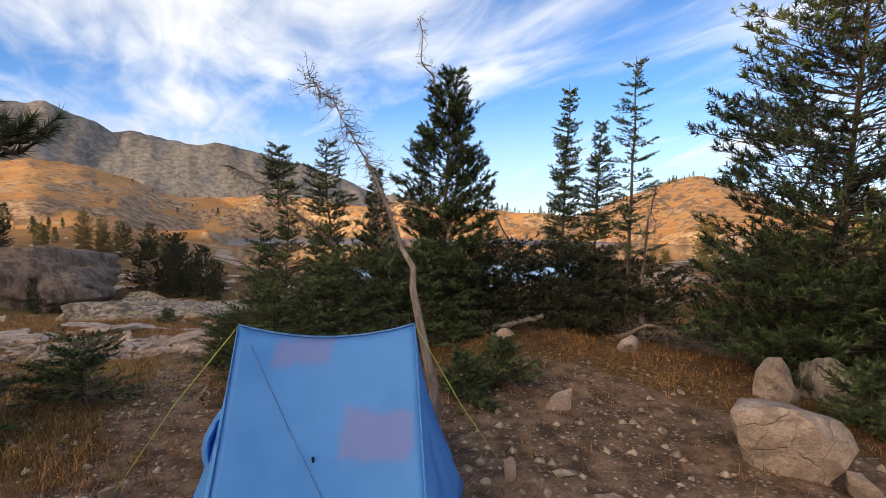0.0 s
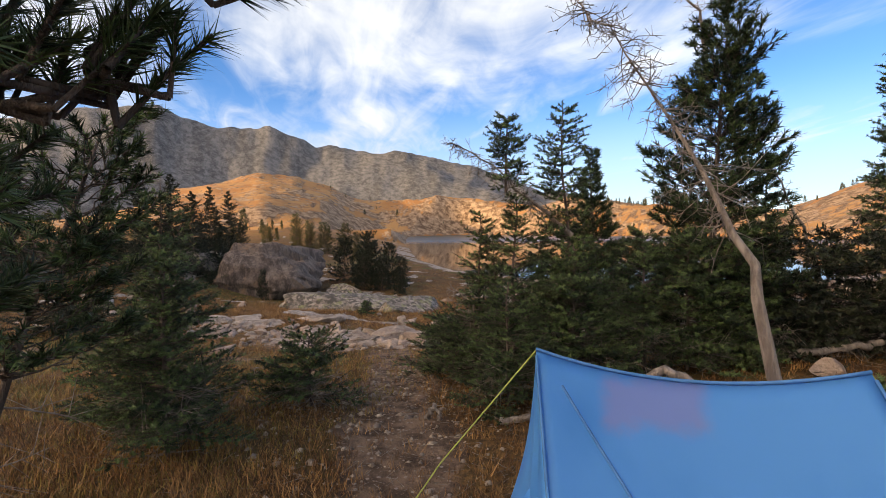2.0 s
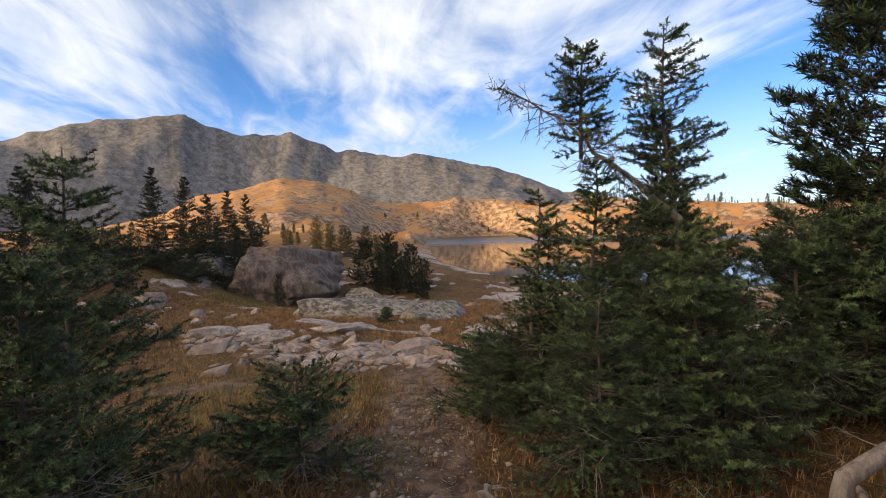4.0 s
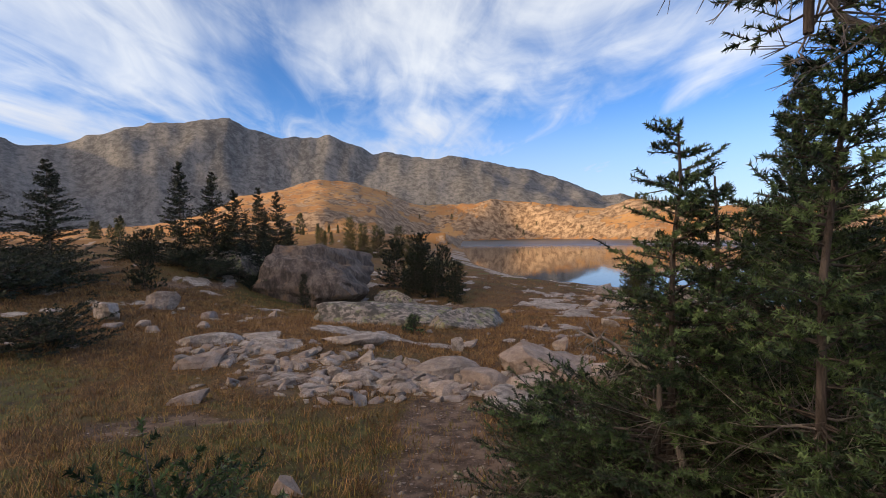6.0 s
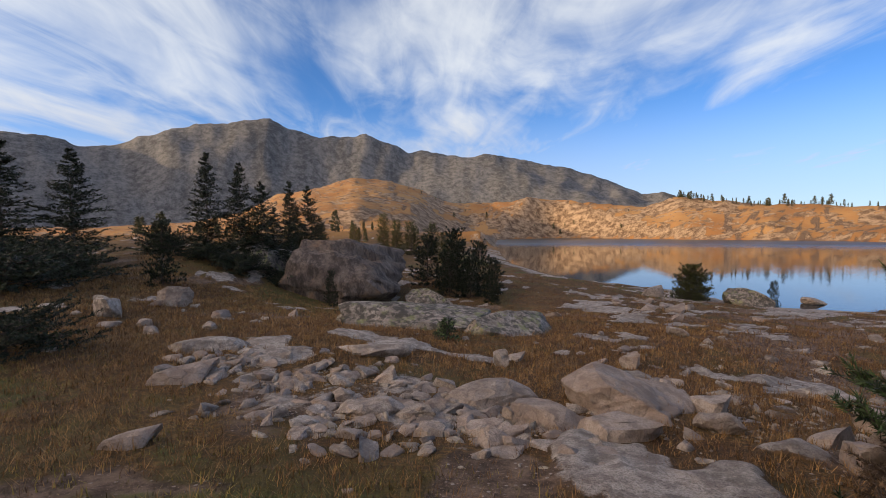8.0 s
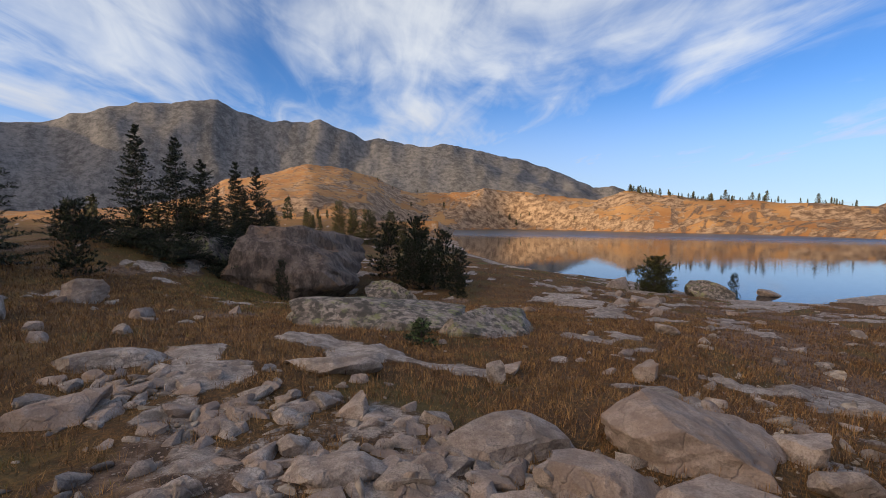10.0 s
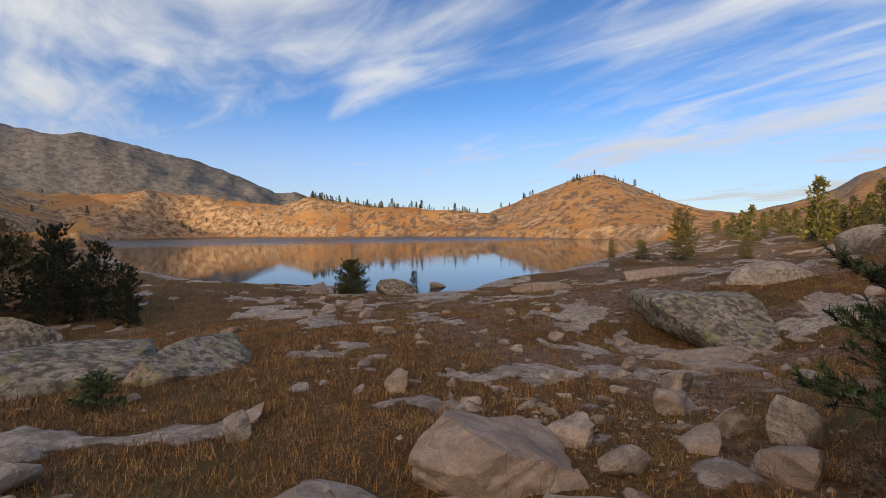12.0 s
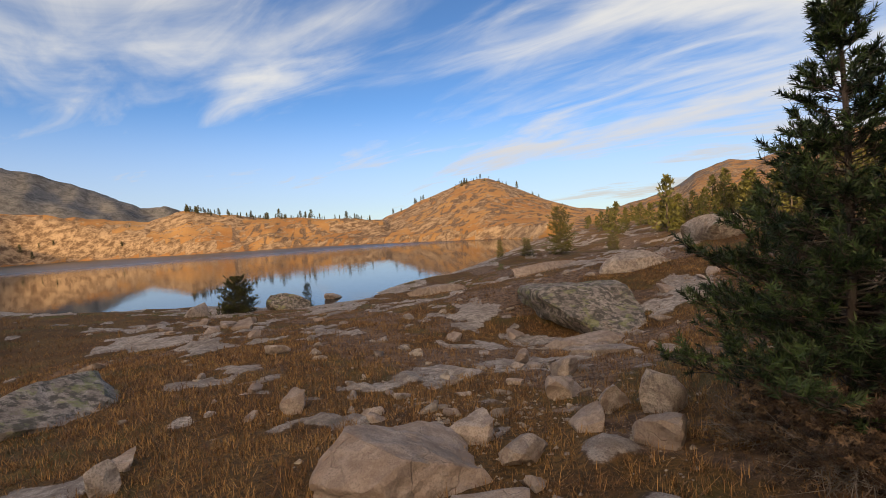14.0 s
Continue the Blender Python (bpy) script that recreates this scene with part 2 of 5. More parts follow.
def make_needles(name, a, c, vary=0.5):
    """Leaf colour that differs from shoot to shoot (the tone given to each) and from needle to needle."""
    m, n, b = material(name)
    tone = n.add("ShaderNodeAttribute", attribute_name="tone").outputs["Fac"]
    pos = n.add("ShaderNodeTexCoord").outputs["Object"]
    col = n.mix(n.ramp(n.math("ADD", n.math("MULTIPLY", tone, 0.75), n.math("MULTIPLY", n.noise(pos, 3.0, 4, 0.6), 0.35)), 0.15, 0.95), (*a, 1), (*c, 1))
    isle = n.add("ShaderNodeNewGeometry").outputs["Random Per Island"]
    v = vary * 0.7
    col = n.mix(1.0, col, n.mix(isle, (1 - v, 1 - v, 1 - v, 1), (1 + v, 1 + v, 1 + v * 0.6, 1)), "MULTIPLY")
    finish(n, b, col, 0.5)
    b.inputs["Specular IOR Level"].default_value = 0.3
    return m


M_GROUND, M_WATER, M_GRANITE, M_LICHEN, M_BOULDER = make_ground(), make_water(), make_granite(), make_lichen(), make_boulder()
M_BARK = make_plain("bark", (0.060, 0.050, 0.044), (0.155, 0.128, 0.110), 14, 0.9, 0.8, (1, 1, 0.25), distance=0.02)
M_GREYWOOD = make_plain("weathered_wood", (0.15, 0.130, 0.115), (0.34, 0.305, 0.268), 16, 0.85, 0.7, (1, 1, 0.2), distance=0.015)
M_FIR = make_needles("fir_needles", (0.016, 0.032, 0.014), (0.130, 0.195, 0.076))
M_PINE = make_needles("pine_needles", (0.012, 0.026, 0.011), (0.078, 0.125, 0.046))
M_FARFIR = make_needles("conifer_green", (0.030, 0.036, 0.014), (0.070, 0.072, 0.024), 0.25)
M_OLIVE = make_needles("sunlit_pine_green", (0.050, 0.056, 0.014), (0.105, 0.105, 0.030), 0.3)
# shade put into the needle colour, so trees read as near-black silhouettes
M_SHADED = make_needles("dark_spruce_needles", (0.012, 0.019, 0.010), (0.034, 0.045, 0.020), 0.3)
M_DRYLEAF = make_needles("dry_leaves", (0.060, 0.038, 0.026), (0.24, 0.165, 0.110), 0.5)
M_STRAW = make_needles("dry_grass", (0.120, 0.056, 0.019), (0.40, 0.235, 0.090), 0.5)
M_STRAW_RED = make_needles("russet_grass", (0.085, 0.040, 0.017), (0.31, 0.172, 0.070), 0.5)
M_HERB = make_needles("green_herb", (0.095, 0.072, 0.014), (0.31, 0.235, 0.058), 0.4)

# ---- the lie of the land ----
LAKE = -4.3
HUB = (-5.5, 7.9)                     # the bearings of the hills are taken from here
HUB_Z = 0.9
SHORE = np.array([(-68, 146), (-33, 75), (-17.6, 53.5), (-11.5, 51), (-7.2, 49), (-3, 44.5), (-0.5, 42.5), (3.5, 43), (9.5, 50),
                  (13.5, 51), (21.5, 59), (32, 70), (50, 90), (76, 118), (80, 145), (52, 195), (25, 225), (-8, 235), (-48, 262),
                  (-90, 275), (-104, 255), (-108, 235)], float)


def hash2(ix, iy, seed):
    v = np.sin(ix * 127.1 + iy * 311.7 + seed * 74.7) * 43758.5453
    return v - np.floor(v)


def value_noise(x, y, seed=0):
    ix, iy = np.floor(x), np.floor(y)
    fx, fy = x - ix, y - iy
    fx, fy = fx * fx * (3 - 2 * fx), fy * fy * (3 - 2 * fy)
    a, b = hash2(ix, iy, seed), hash2(ix + 1, iy, seed)
    c, d = hash2(ix, iy + 1, seed), hash2(ix + 1, iy + 1, seed)
    return (a + (b - a) * fx) * (1 - fy) + (c + (d - c) * fx) * fy


def fbm(x, y, octaves=4, seed=0, gain=0.5):
    total, amp, norm = 0.0, 1.0, 0.0
    for k in range(octaves):
        total = total + amp * value_noise(x * 2.03 ** k + 17.3 * k, y * 2.03 ** k - 9.1 * k, seed + k)
        norm, amp = norm + amp, amp * gain
    return total / norm - 0.5


def ridged(x, y, octaves=4, seed=0):
    total, amp, norm = 0.0, 1.0, 0.0
    for k in range(octaves):
        total = total + amp * (1 - np.abs(2 * value_noise(x * 2.1 ** k, y * 2.1 ** k + 5.5 * k, seed + k) - 1))
        norm, amp = norm + amp, amp * 0.5
    return total / norm


def smooth(t):
    t = np.clip(t, 0, 1)
    return t * t * (3 - 2 * t)


def shore_distance(x, y):
    """Metres to the lake's edge; negative on the water."""
    best, inside = np.full(np.shape(x), 1e9), np.zeros(np.shape(x), bool)
    for (ax, ay), (bx, by) in zip(SHORE, np.roll(SHORE, -1, axis=0)):
        t = np.clip(((x - ax) * (bx - ax) + (y - ay) * (by - ay)) / ((bx - ax) ** 2 + (by - ay) ** 2), 0, 1)
        best = np.minimum(best, np.hypot(x - ax - t * (bx - ax), y - ay - t * (by - ay)))
        cross = (ay > y) != (by > y)
        inside ^= cross & (x < (bx - ax) * (y - ay) / ((by - ay) if by != ay else 1e-9) + ax)
    return np.where(inside, -best, best)


# bearing (degrees, left positive) and slope of the sight line to each crest
MOUNTAIN = ((3, 0.0), (4, 0.055), (5.5, 0.069), (7.8, 0.066), (9.6, 0.079), (12.7, 0.104), (15.9, 0.124), (19.9, 0.143), (24.6, 0.156),
            (29.4, 0.162), (33.6, 0.169), (35.3, 0.164), (37, 0.183), (40.3, 0.20), (41.7, 0.193), (45.6, 0.193), (49.3, 0.208),
            (51.2, 0.224), (58.6, 0.208), (61.2, 0.192), (65.6, 0.156), (68.8, 0.147), (70, 0.154), (74, 0.157), (95, 0.14), (120, 0.0))
KNOLL = ((-18, 0.02), (-17, 0.023), (-11.4, 0.033), (-6, 0.037), (-0.7, 0.047), (4, 0.056), (7.2, 0.043), (10.8, 0.048), (15.9, 0.060),
         (20.5, 0.070), (22.6, 0.062), (27.4, 0.057), (30.8, 0.064), (33.6, 0.088), (37.7, 0.108), (41.8, 0.113), (45.7, 0.095),
         (50.8, 0.074), (53.8, 0.045), (60, 0.02), (68, 0.012), (90, 0.0))
HILL = ((-48, 0.0), (-45.3, 0.011), (-41.5, 0.020), (-36.8, 0.053), (-33.7, 0.078), (-30.6, 0.098), (-28.6, 0.094), (-26.6, 0.086), (-23.9, 0.067),
        (-21.1, 0.048), (-18.4, 0.031), (-17, 0.018), (-15, 0.0))
SPUR = ((-120, 0.13), (-80, 0.12), (-66.1, 0.118), (-63.3, 0.105), (-61, 0.093), (-59.2, 0.084), (-56.7, 0.090), (-53.6, 0.073), (-51.9, 0.050),
        (-49.7, 0.037), (-46, 0.02), (-43, 0.01), (-40, 0.0))
BANK = ((-140, 0.13), (-75, 0.11), (-68.4, 0.095), (-64, 0.07), (-61.9, 0.055), (-58.6, 0.028), (-55, 0.008), (-51.9, -0.004),
        (-47, -0.015), (-43.5, -0.02), (-40, -0.03))


def crest(table, az):
    t = np.array(sorted(table))
    return np.interp(az, t[:, 0], t[:, 1], left=0, right=0)


def layer(az, r, table, r0, r1, fall=1.6):
    """A hill that starts to rise at r0 and has its crest at r1."""
    top = HUB_Z + crest(table, az) * r1
    up = np.clip((r - r0) / (r1 - r0), 0, 1)
    down = smooth((r - r1) / (r1 * fall))
    return LAKE + (top - LAKE) * up * (1 - 0.75 * down), up


# low swells of the ground near the walk: place, height, reach
SWELLS = ((-19.0, 24.0, -1.3, 8.0), (-28.0, 20.5, 1.5, 6.0), (-22.0, 11.0, 0.5, 6.0), (3.5, 18.5, -0.9, 5.0), (9.0, 27.0, 0.6, 5.0),
          (0.9, 7.0, 0.35, 2.5), (18.0, 26.0, 1.2, 7.0), (-4.3, 12.0, 0.15, 1.8), (-9.5, 11.0, 0.15, 3.0))


def land(x, y):
    x, y = np.asarray(x, float), np.asarray(y, float)
    d = shore_distance(x, y)
    dx, dy = x - HUB[0], y - HUB[1]
    r, az = np.hypot(dx, dy), np.degrees(np.arctan2(-dx, dy))
    inland = np.clip(d, 0, None)
    z = LAKE + 4.75 * (1 - np.exp(-(inland / 23.0) ** 1.25)) + 0.012 * np.clip(inland - 60, 0, 200)
    z = z - 0.72 * smooth((0.8 * y - 0.6 * x - 4.5) / 9) * smooth(d / 24)
    for sx, sy, h, reach in SWELLS:
        z = z + h * np.exp(-((x - sx) ** 2 + (y - sy) ** 2) / reach ** 2)
    wild = smooth((r - 18) / 40) * smooth(d / 8)
    z = z + fbm(x / 1.9, y / 1.9, 4, 3) * 0.13 * smooth(d / 2 + 0.2) + fbm(x / 9, y / 9, 4, 9) * (0.35 + 1.6 * wild)
    far = smooth((r - 110) / 60)
    bend = fbm(x / 170, y / 170, 4, 63) * 26 * smooth((930 - r) / 300) * smooth((az - 8) / 10)
    mtn, up_m = layer(az + bend, r, MOUNTAIN, 700, 930, 2.5)
    kn0 = np.interp(az, (-20, -10, 0, 10, 20, 27, 35, 60), (195, 215, 228, 245, 255, 250, 150, 110))
    kn, up_k = layer(az, r, KNOLL, kn0, kn0 + np.interp(az, (20, 27, 35), (45, 60, 180)), 0.8)
    hl, up_h = layer(az, r, HILL, np.interp(az, (-45, -35, -28, -17), (120, 132, 160, 195)), 285, 0.8)
    sp, up_s = layer(az, r, SPUR, 170, 520, 2.0)
    bk, up_b = layer(az, r, BANK, 38, 105, 1.5)
    # unseen ridge behind the walk, added to keep the low sun off camp
    back = smooth((np.abs(az) - 92) / 25)
    rise = z + (19.0 + 4 * fbm(x / 28, y / 28, 3, 31)) * smooth((r - 30) / 90) * back
    crag = ridged(x / 60, y / 60, 5, 5) - 0.55
    crag2 = fbm(x / 11, y / 11, 4, 15)
    mtn = mtn + far * np.clip(up_m, 0, 1) * (1 - 0.75 * up_m) * ((ridged(az / 5.3 + fbm(x / 200, y / 200, 3, 47), r / 330, 4, 41) - 0.55) * 13 + (ridged(x / 95, y / 95, 5, 43) - 0.5) * 75) + up_m * crag2 * 5
    mtn = np.where(up_m <= 0, -50, mtn)
    kn = np.where(up_k <= 0, -50, kn + (crag * 9 * (1.1 - up_k) + crag2 * 3.5) * smooth(up_k * 5))
    hl = np.where(up_h <= 0, -50, hl + (crag * 7 * (1.15 - up_h) + crag2 * 2.2) * smooth(up_h * 5))
    sp = np.where(up_s <= 0, -50, sp + (crag * 8 * (1.2 - up_s) + crag2 * 3) * smooth(up_s * 4))
    bk = np.where(up_b <= 0, -50, bk + (crag * 3.0 * (1.2 - up_b) + crag2 * 1.6) * smooth(up_b * 4))
    calm = np.where(r > 1200, LAKE + 2, z)
    z = np.maximum.reduce([calm, mtn, kn, hl, sp, bk, rise])
    shore_cap = LAKE + 0.02 + np.clip(d, 0, None) * np.where(far > 0.5, 1.1, 0.22)
    z = np.minimum(z, shore_cap)
    bed = LAKE - np.clip(-d * 0.16, 0.0, 3.0) - 0.03
    return np.where(d < 0, bed, z)


# ---- ground mesh: rings round the walk, out to the horizon ----
def ground_grid():
    az = np.radians(np.concatenate([np.arange(-92, 92, 0.34), np.arange(92, 268, 2.0)]))
    rad = np.concatenate([[0.0], 0.25 * np.exp(np.arange(0, math.log(4600 / 0.25), 0.021))])
    cx, cy = -3.0, 5.0
    x = cx - np.outer(rad, np.sin(az))
    y = cy + np.outer(rad, np.cos(az))
    return x, y


def dist_to_line(x, y, pts):
    best = np.full(np.shape(x), 1e9)
    for (ax, ay), (bx, by) in zip(pts[:-1], pts[1:]):
        t = np.clip(((x - ax) * (bx - ax) + (y - ay) * (by - ay)) / ((bx - ax) ** 2 + (by - ay) ** 2), 0, 1)
        best = np.minimum(best, np.hypot(x - ax - t * (bx - ax), y - ay - t * (by - ay)))
    return best


TRAIL = ((0.0, -2.0), (-0.3, 1.0), (-1.9, 3.0), (-3.1, 5.2), (-4.0, 7.2), (-5.0, 9.0))
CAMP = ((2.0, 0.0), (1.6, 3.2), (0.8, 4.4))


def cover(x, y):
    """How much of the ground is bare rock, gold grass and green growth (0 to 1 each); the rest is duff and dirt."""
    d = shore_distance(x, y)
    dx, dy = x - HUB[0], y - HUB[1]
    r, az = np.hypot(dx, dy), np.degrees(np.arctan2(-dx, dy))
    e = 0.25 + r * 0.004
    slope = np.hypot(land(x + e, y) - land(x - e, y), land(x, y + e) - land(x, y - e)) / (2 * e)
    n1, n2 = fbm(x / 3.1, y / 3.1, 4, 51), fbm(x / 0.9, y / 0.9, 3, 57)
    trail = 1 - smooth((dist_to_line(x, y, TRAIL) - 0.22 + n2 * 0.5) / 0.4)
    camp = 1 - smooth((dist_to_line(x, y, CAMP) - 0.9 + n1 * 1.5) / 1.0)
    bare = np.maximum(trail, camp) * (r < 40)
    slab = smooth((n1 * 0.7 + n2 * 0.45 - 0.13 + 0.09 * smooth((r - 9) / 10) * smooth((25 - az) / 30)) / 0.07) * (r < 140) * smooth((0.8 * y - 0.6 * x - 7) / 4)
    tarn = 1 - smooth((d - 2.0) / 3.0)
    rubble = (np.exp(-(((x + 6.8) / 2.6) ** 2 + ((y - 10.4) / 1.0) ** 2)) + 0.6 * np.exp(-(((x + 7.0) / 1.8) ** 2 + ((y - 9.2) / 0.8) ** 2))) * (0.55 + 2.2 * n2)
    slab = np.maximum(slab, rubble)
    rock = np.clip(np.maximum(slab * 0.95, 0.75 * tarn * (n1 > -0.1)), 0, 1)
    far = smooth((r - 90) / 70)
    crags = smooth((slope + fbm(x / 26, y / 26, 4, 71, 0.55) * 1.1 - 0.34) / 0.40)
    crags = np.maximum(crags, smooth((r - 430) / 120) * (az > 2))
    rock = rock * (1 - far) + crags * far
    gold = np.clip((1 - rock) * (1 - bare) * smooth((fbm(x / 2.3, y / 2.3, 4, 61) + 0.19 + 0.15 * smooth((-2.5 - x) / 2)) / 0.25), 0, 1)
    green = np.exp(-(((x + 17) / 6) ** 2 + ((y - 21) / 4.5) ** 2)) + 0.9 * smooth((n1 + 0.02) / 0.1) * np.exp(-((d - 6) / 5.5) ** 2) * (r < 80)
    green = green + 0.55 * smooth((-3.4 - x) / 1.5) * smooth((9.3 - y) / 1.5) * smooth((fbm(x / 1.6, y / 1.6, 3, 93) + 0.12) / 0.2) * (r < 25)
    green = np.clip(green * (1 - rock) * (1 - bare), 0, 1)
    streak = 0.5 + 0.6 * fbm(az * 0.9, r / 120, 5, 87) + 0.35 * fbm(az * 3.5, r / 60, 4, 88)
    return rock, gold, green, streak


def build_ground():
    x, y = ground_grid()
    z = land(x, y)
    rock, gold, green, streak = cover(x, y)
    near = 1 - smooth((np.hypot(x - HUB[0], y - HUB[1]) - 40) / 40)
    z = z + near * rock * (0.30 * (ridged(x / 1.1, y / 1.1, 4, 91) - 0.60) + 0.04)
    rows, cols = x.shape
    i = np.arange(1, rows - 1)[:, None] * cols + np.arange(cols)[None]
    j = np.arange(1, rows - 1)[:, None] * cols + np.roll(np.arange(cols), -1)[None]
    quads = np.stack([i, i + cols, j + cols, j], -1).reshape(-1, 4)[:, ::-1]
    me = bpy.data.meshes.new("ground")
    me.vertices.add(x.size)
    me.vertices.foreach_set("co", np.stack([x, y, z], -1).astype(np.float32).ravel())
    cap = np.stack([np.full(cols, 0), cols + np.arange(cols), cols + np.roll(np.arange(cols), -1)], -1)[:, ::-1]
    loops = np.concatenate([quads.ravel(), cap.ravel()])
    me.loops.add(len(loops))
    me.loops.foreach_set("vertex_index", loops.astype(np.int32))
    me.polygons.add(len(quads) + len(cap))
    starts = np.concatenate([np.arange(len(quads)) * 4, len(quads) * 4 + np.arange(len(cap)) * 3])
    me.polygons.foreach_set("loop_start", starts.astype(np.int32))
    me.update(calc_edges=True)
    me.shade_smooth()
    at = me.attributes.new("cover", "FLOAT_COLOR", "POINT")
    at.data.foreach_set("color", np.stack([rock, gold, green, streak], -1).astype(np.float32).ravel())
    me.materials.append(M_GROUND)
    return tagged(new("ground", me), "rocky alpine ground with dry golden grass, granite slabs and bare dirt", "ground", kind="structure")


ground = build_ground()


def build_lake():
    bm = bmesh.new()
    ring = [bm.verts.new((-20 + 190 * math.sin(a), 160 + 160 * math.cos(a), LAKE)) for a in np.linspace(0, 2 * math.pi, 65)[:-1]]
    bm.faces.new(ring[::-1])
    me = bpy.data.meshes.new("water")
    bm.to_mesh(me)
    bm.free()
    me.materials.append(M_WATER)
    return tagged(new("water", me), "still blue alpine lake that mirrors the sunlit far shore", "lake", kind="structure")


build_lake()

# ---- kit: meshes from arrays, rocks, conifers ----
def mesh_tris(name, verts, tris, mat, smooth_shade=False, tone=None):
    me = bpy.data.meshes.new(name)
    verts, tris = np.asarray(verts, np.float32).reshape(-1, 3), np.asarray(tris, np.int32).reshape(-1, 3)
    me.vertices.add(len(verts))
    me.vertices.foreach_set("co", verts.ravel())
    me.loops.add(tris.size)
    me.loops.foreach_set("vertex_index", tris.ravel())
    me.polygons.add(len(tris))
    me.polygons.foreach_set("loop_start", np.arange(len(tris), dtype=np.int32) * 3)
    me.update(calc_edges=True)
    if smooth_shade:
        me.shade_smooth()
    if tone is not None:
        me.attributes.new("tone", "FLOAT", "POINT").data.foreach_set("value", np.asarray(tone, np.float32).ravel())
    me.materials.append(mat)
    return me


def part_mesh(name, me, parent, label=""):
    ob = new(name, me)
    ob.parent = parent
    if label:
        tagged(ob, label)
    return ob


def part(name, bm, mat, parent=None, label="", smooth_shade=True):
    me = bpy.data.meshes.new(name)
    bm.to_mesh(me)
    bm.free()
    if smooth_shade:
        me.shade_smooth()
    me.materials.append(mat)
    return part_mesh(name, me, parent, label)


def unit(v):
    return v / np.maximum(np.linalg.norm(v, axis=-1, keepdims=True), 1e-9)


def side_axes(d):
    ref = np.where(np.abs(d[..., 2:3]) < 0.9, np.array([0.0, 0, 1]), np.array([1.0, 0, 0]))
    a = unit(np.cross(d, ref))
    return a, np.cross(d, a)


def tubes(a, b, ra, rb, sides=4):
    """Tapered segments from a to b as vertices and triangles."""
    a, b = np.atleast_2d(a).astype(float), np.atleast_2d(b).astype(float)
    n = len(a)
    ra, rb = np.broadcast_to(ra, n), np.broadcast_to(rb, n)
    u, w = side_axes(unit(b - a))
    ang = np.arange(sides) * 2 * math.pi / sides
    ring = u[:, None] * np.cos(ang)[None, :, None] + w[:, None] * np.sin(ang)[None, :, None]
    verts = np.concatenate([a[:, None] + ring * ra[:, None, None], b[:, None] + ring * rb[:, None, None]], 1)
    k = np.arange(sides)
    kn = (k + 1) % sides
    t = np.concatenate([np.stack([k, kn, k + sides], -1), np.stack([kn, kn + sides, k + sides], -1)])
    tris = t[None] + (np.arange(n) * 2 * sides)[:, None, None]
    return verts.reshape(-1, 3), tris.reshape(-1, 3)


def polyline_tube(points, radii, sides=7):
    """One skin along a bent line."""
    p = np.asarray(points, float)
    r = np.asarray(radii, float)
    d = unit(np.gradient(p, axis=0))
    u, w = side_axes(d)
    for i in range(1, len(p)):
        u[i] = unit(u[i - 1] - d[i] * np.dot(u[i - 1], d[i]))
        w[i] = np.cross(d[i], u[i])
    ang = np.arange(sides) * 2 * math.pi / sides
    v = p[:, None] + r[:, None, None] * (u[:, None] * np.cos(ang)[None, :, None] + w[:, None] * np.sin(ang)[None, :, None])
    k = np.arange(sides)
    kn = (k + 1) % sides
    t = []
    for i in range(len(p) - 1):
        o = i * sides
        t += [np.stack([o + k, o + kn, o + sides + k], -1), np.stack([o + kn, o + sides + kn, o + sides + k], -1)]
    end = (len(p) - 1) * sides
    t.append(np.stack([np.full(sides - 2, end), end + k[1:-1], end + k[2:]], -1))
    return v.reshape(-1, 3), np.concatenate(t)


def join(parts):
    vs, ts, o = [], [], 0
    for v, t in parts:
        vs.append(v)
        ts.append(np.asarray(t) + o)
        o += len(v)
    return np.concatenate(vs), np.concatenate(ts)


def needles(rng, p, d, length, count, size, width, spread, tip=0.0):
    """Thin needles round twigs that start at p and run along d."""
    n = len(p)
    u = rng.uniform(tip, 1, (n, count, 1))
    base = p[:, None] + d[:, None] * (np.asarray(length).reshape(-1, 1, 1) * u)
    a, b = side_axes(d)
    ang = rng.uniform(0, 2 * math.pi, (n, count, 1))
    out = a[:, None] * np.cos(ang) + b[:, None] * np.sin(ang)
    way = unit(d[:, None] * (1 - spread) + out * spread + rng.normal(0, 0.12, (n, count, 3)))
    side = unit(np.cross(way, d[:, None] + rng.normal(0, 0.4, (n, count, 3)))) * width
    tipv = base + way * (size * rng.uniform(0.75, 1.2, (n, count, 1)))
    v = np.stack([base - side, base + side, tipv], 2).reshape(-1, 3)
    return v, np.arange(len(v)).reshape(-1, 3)


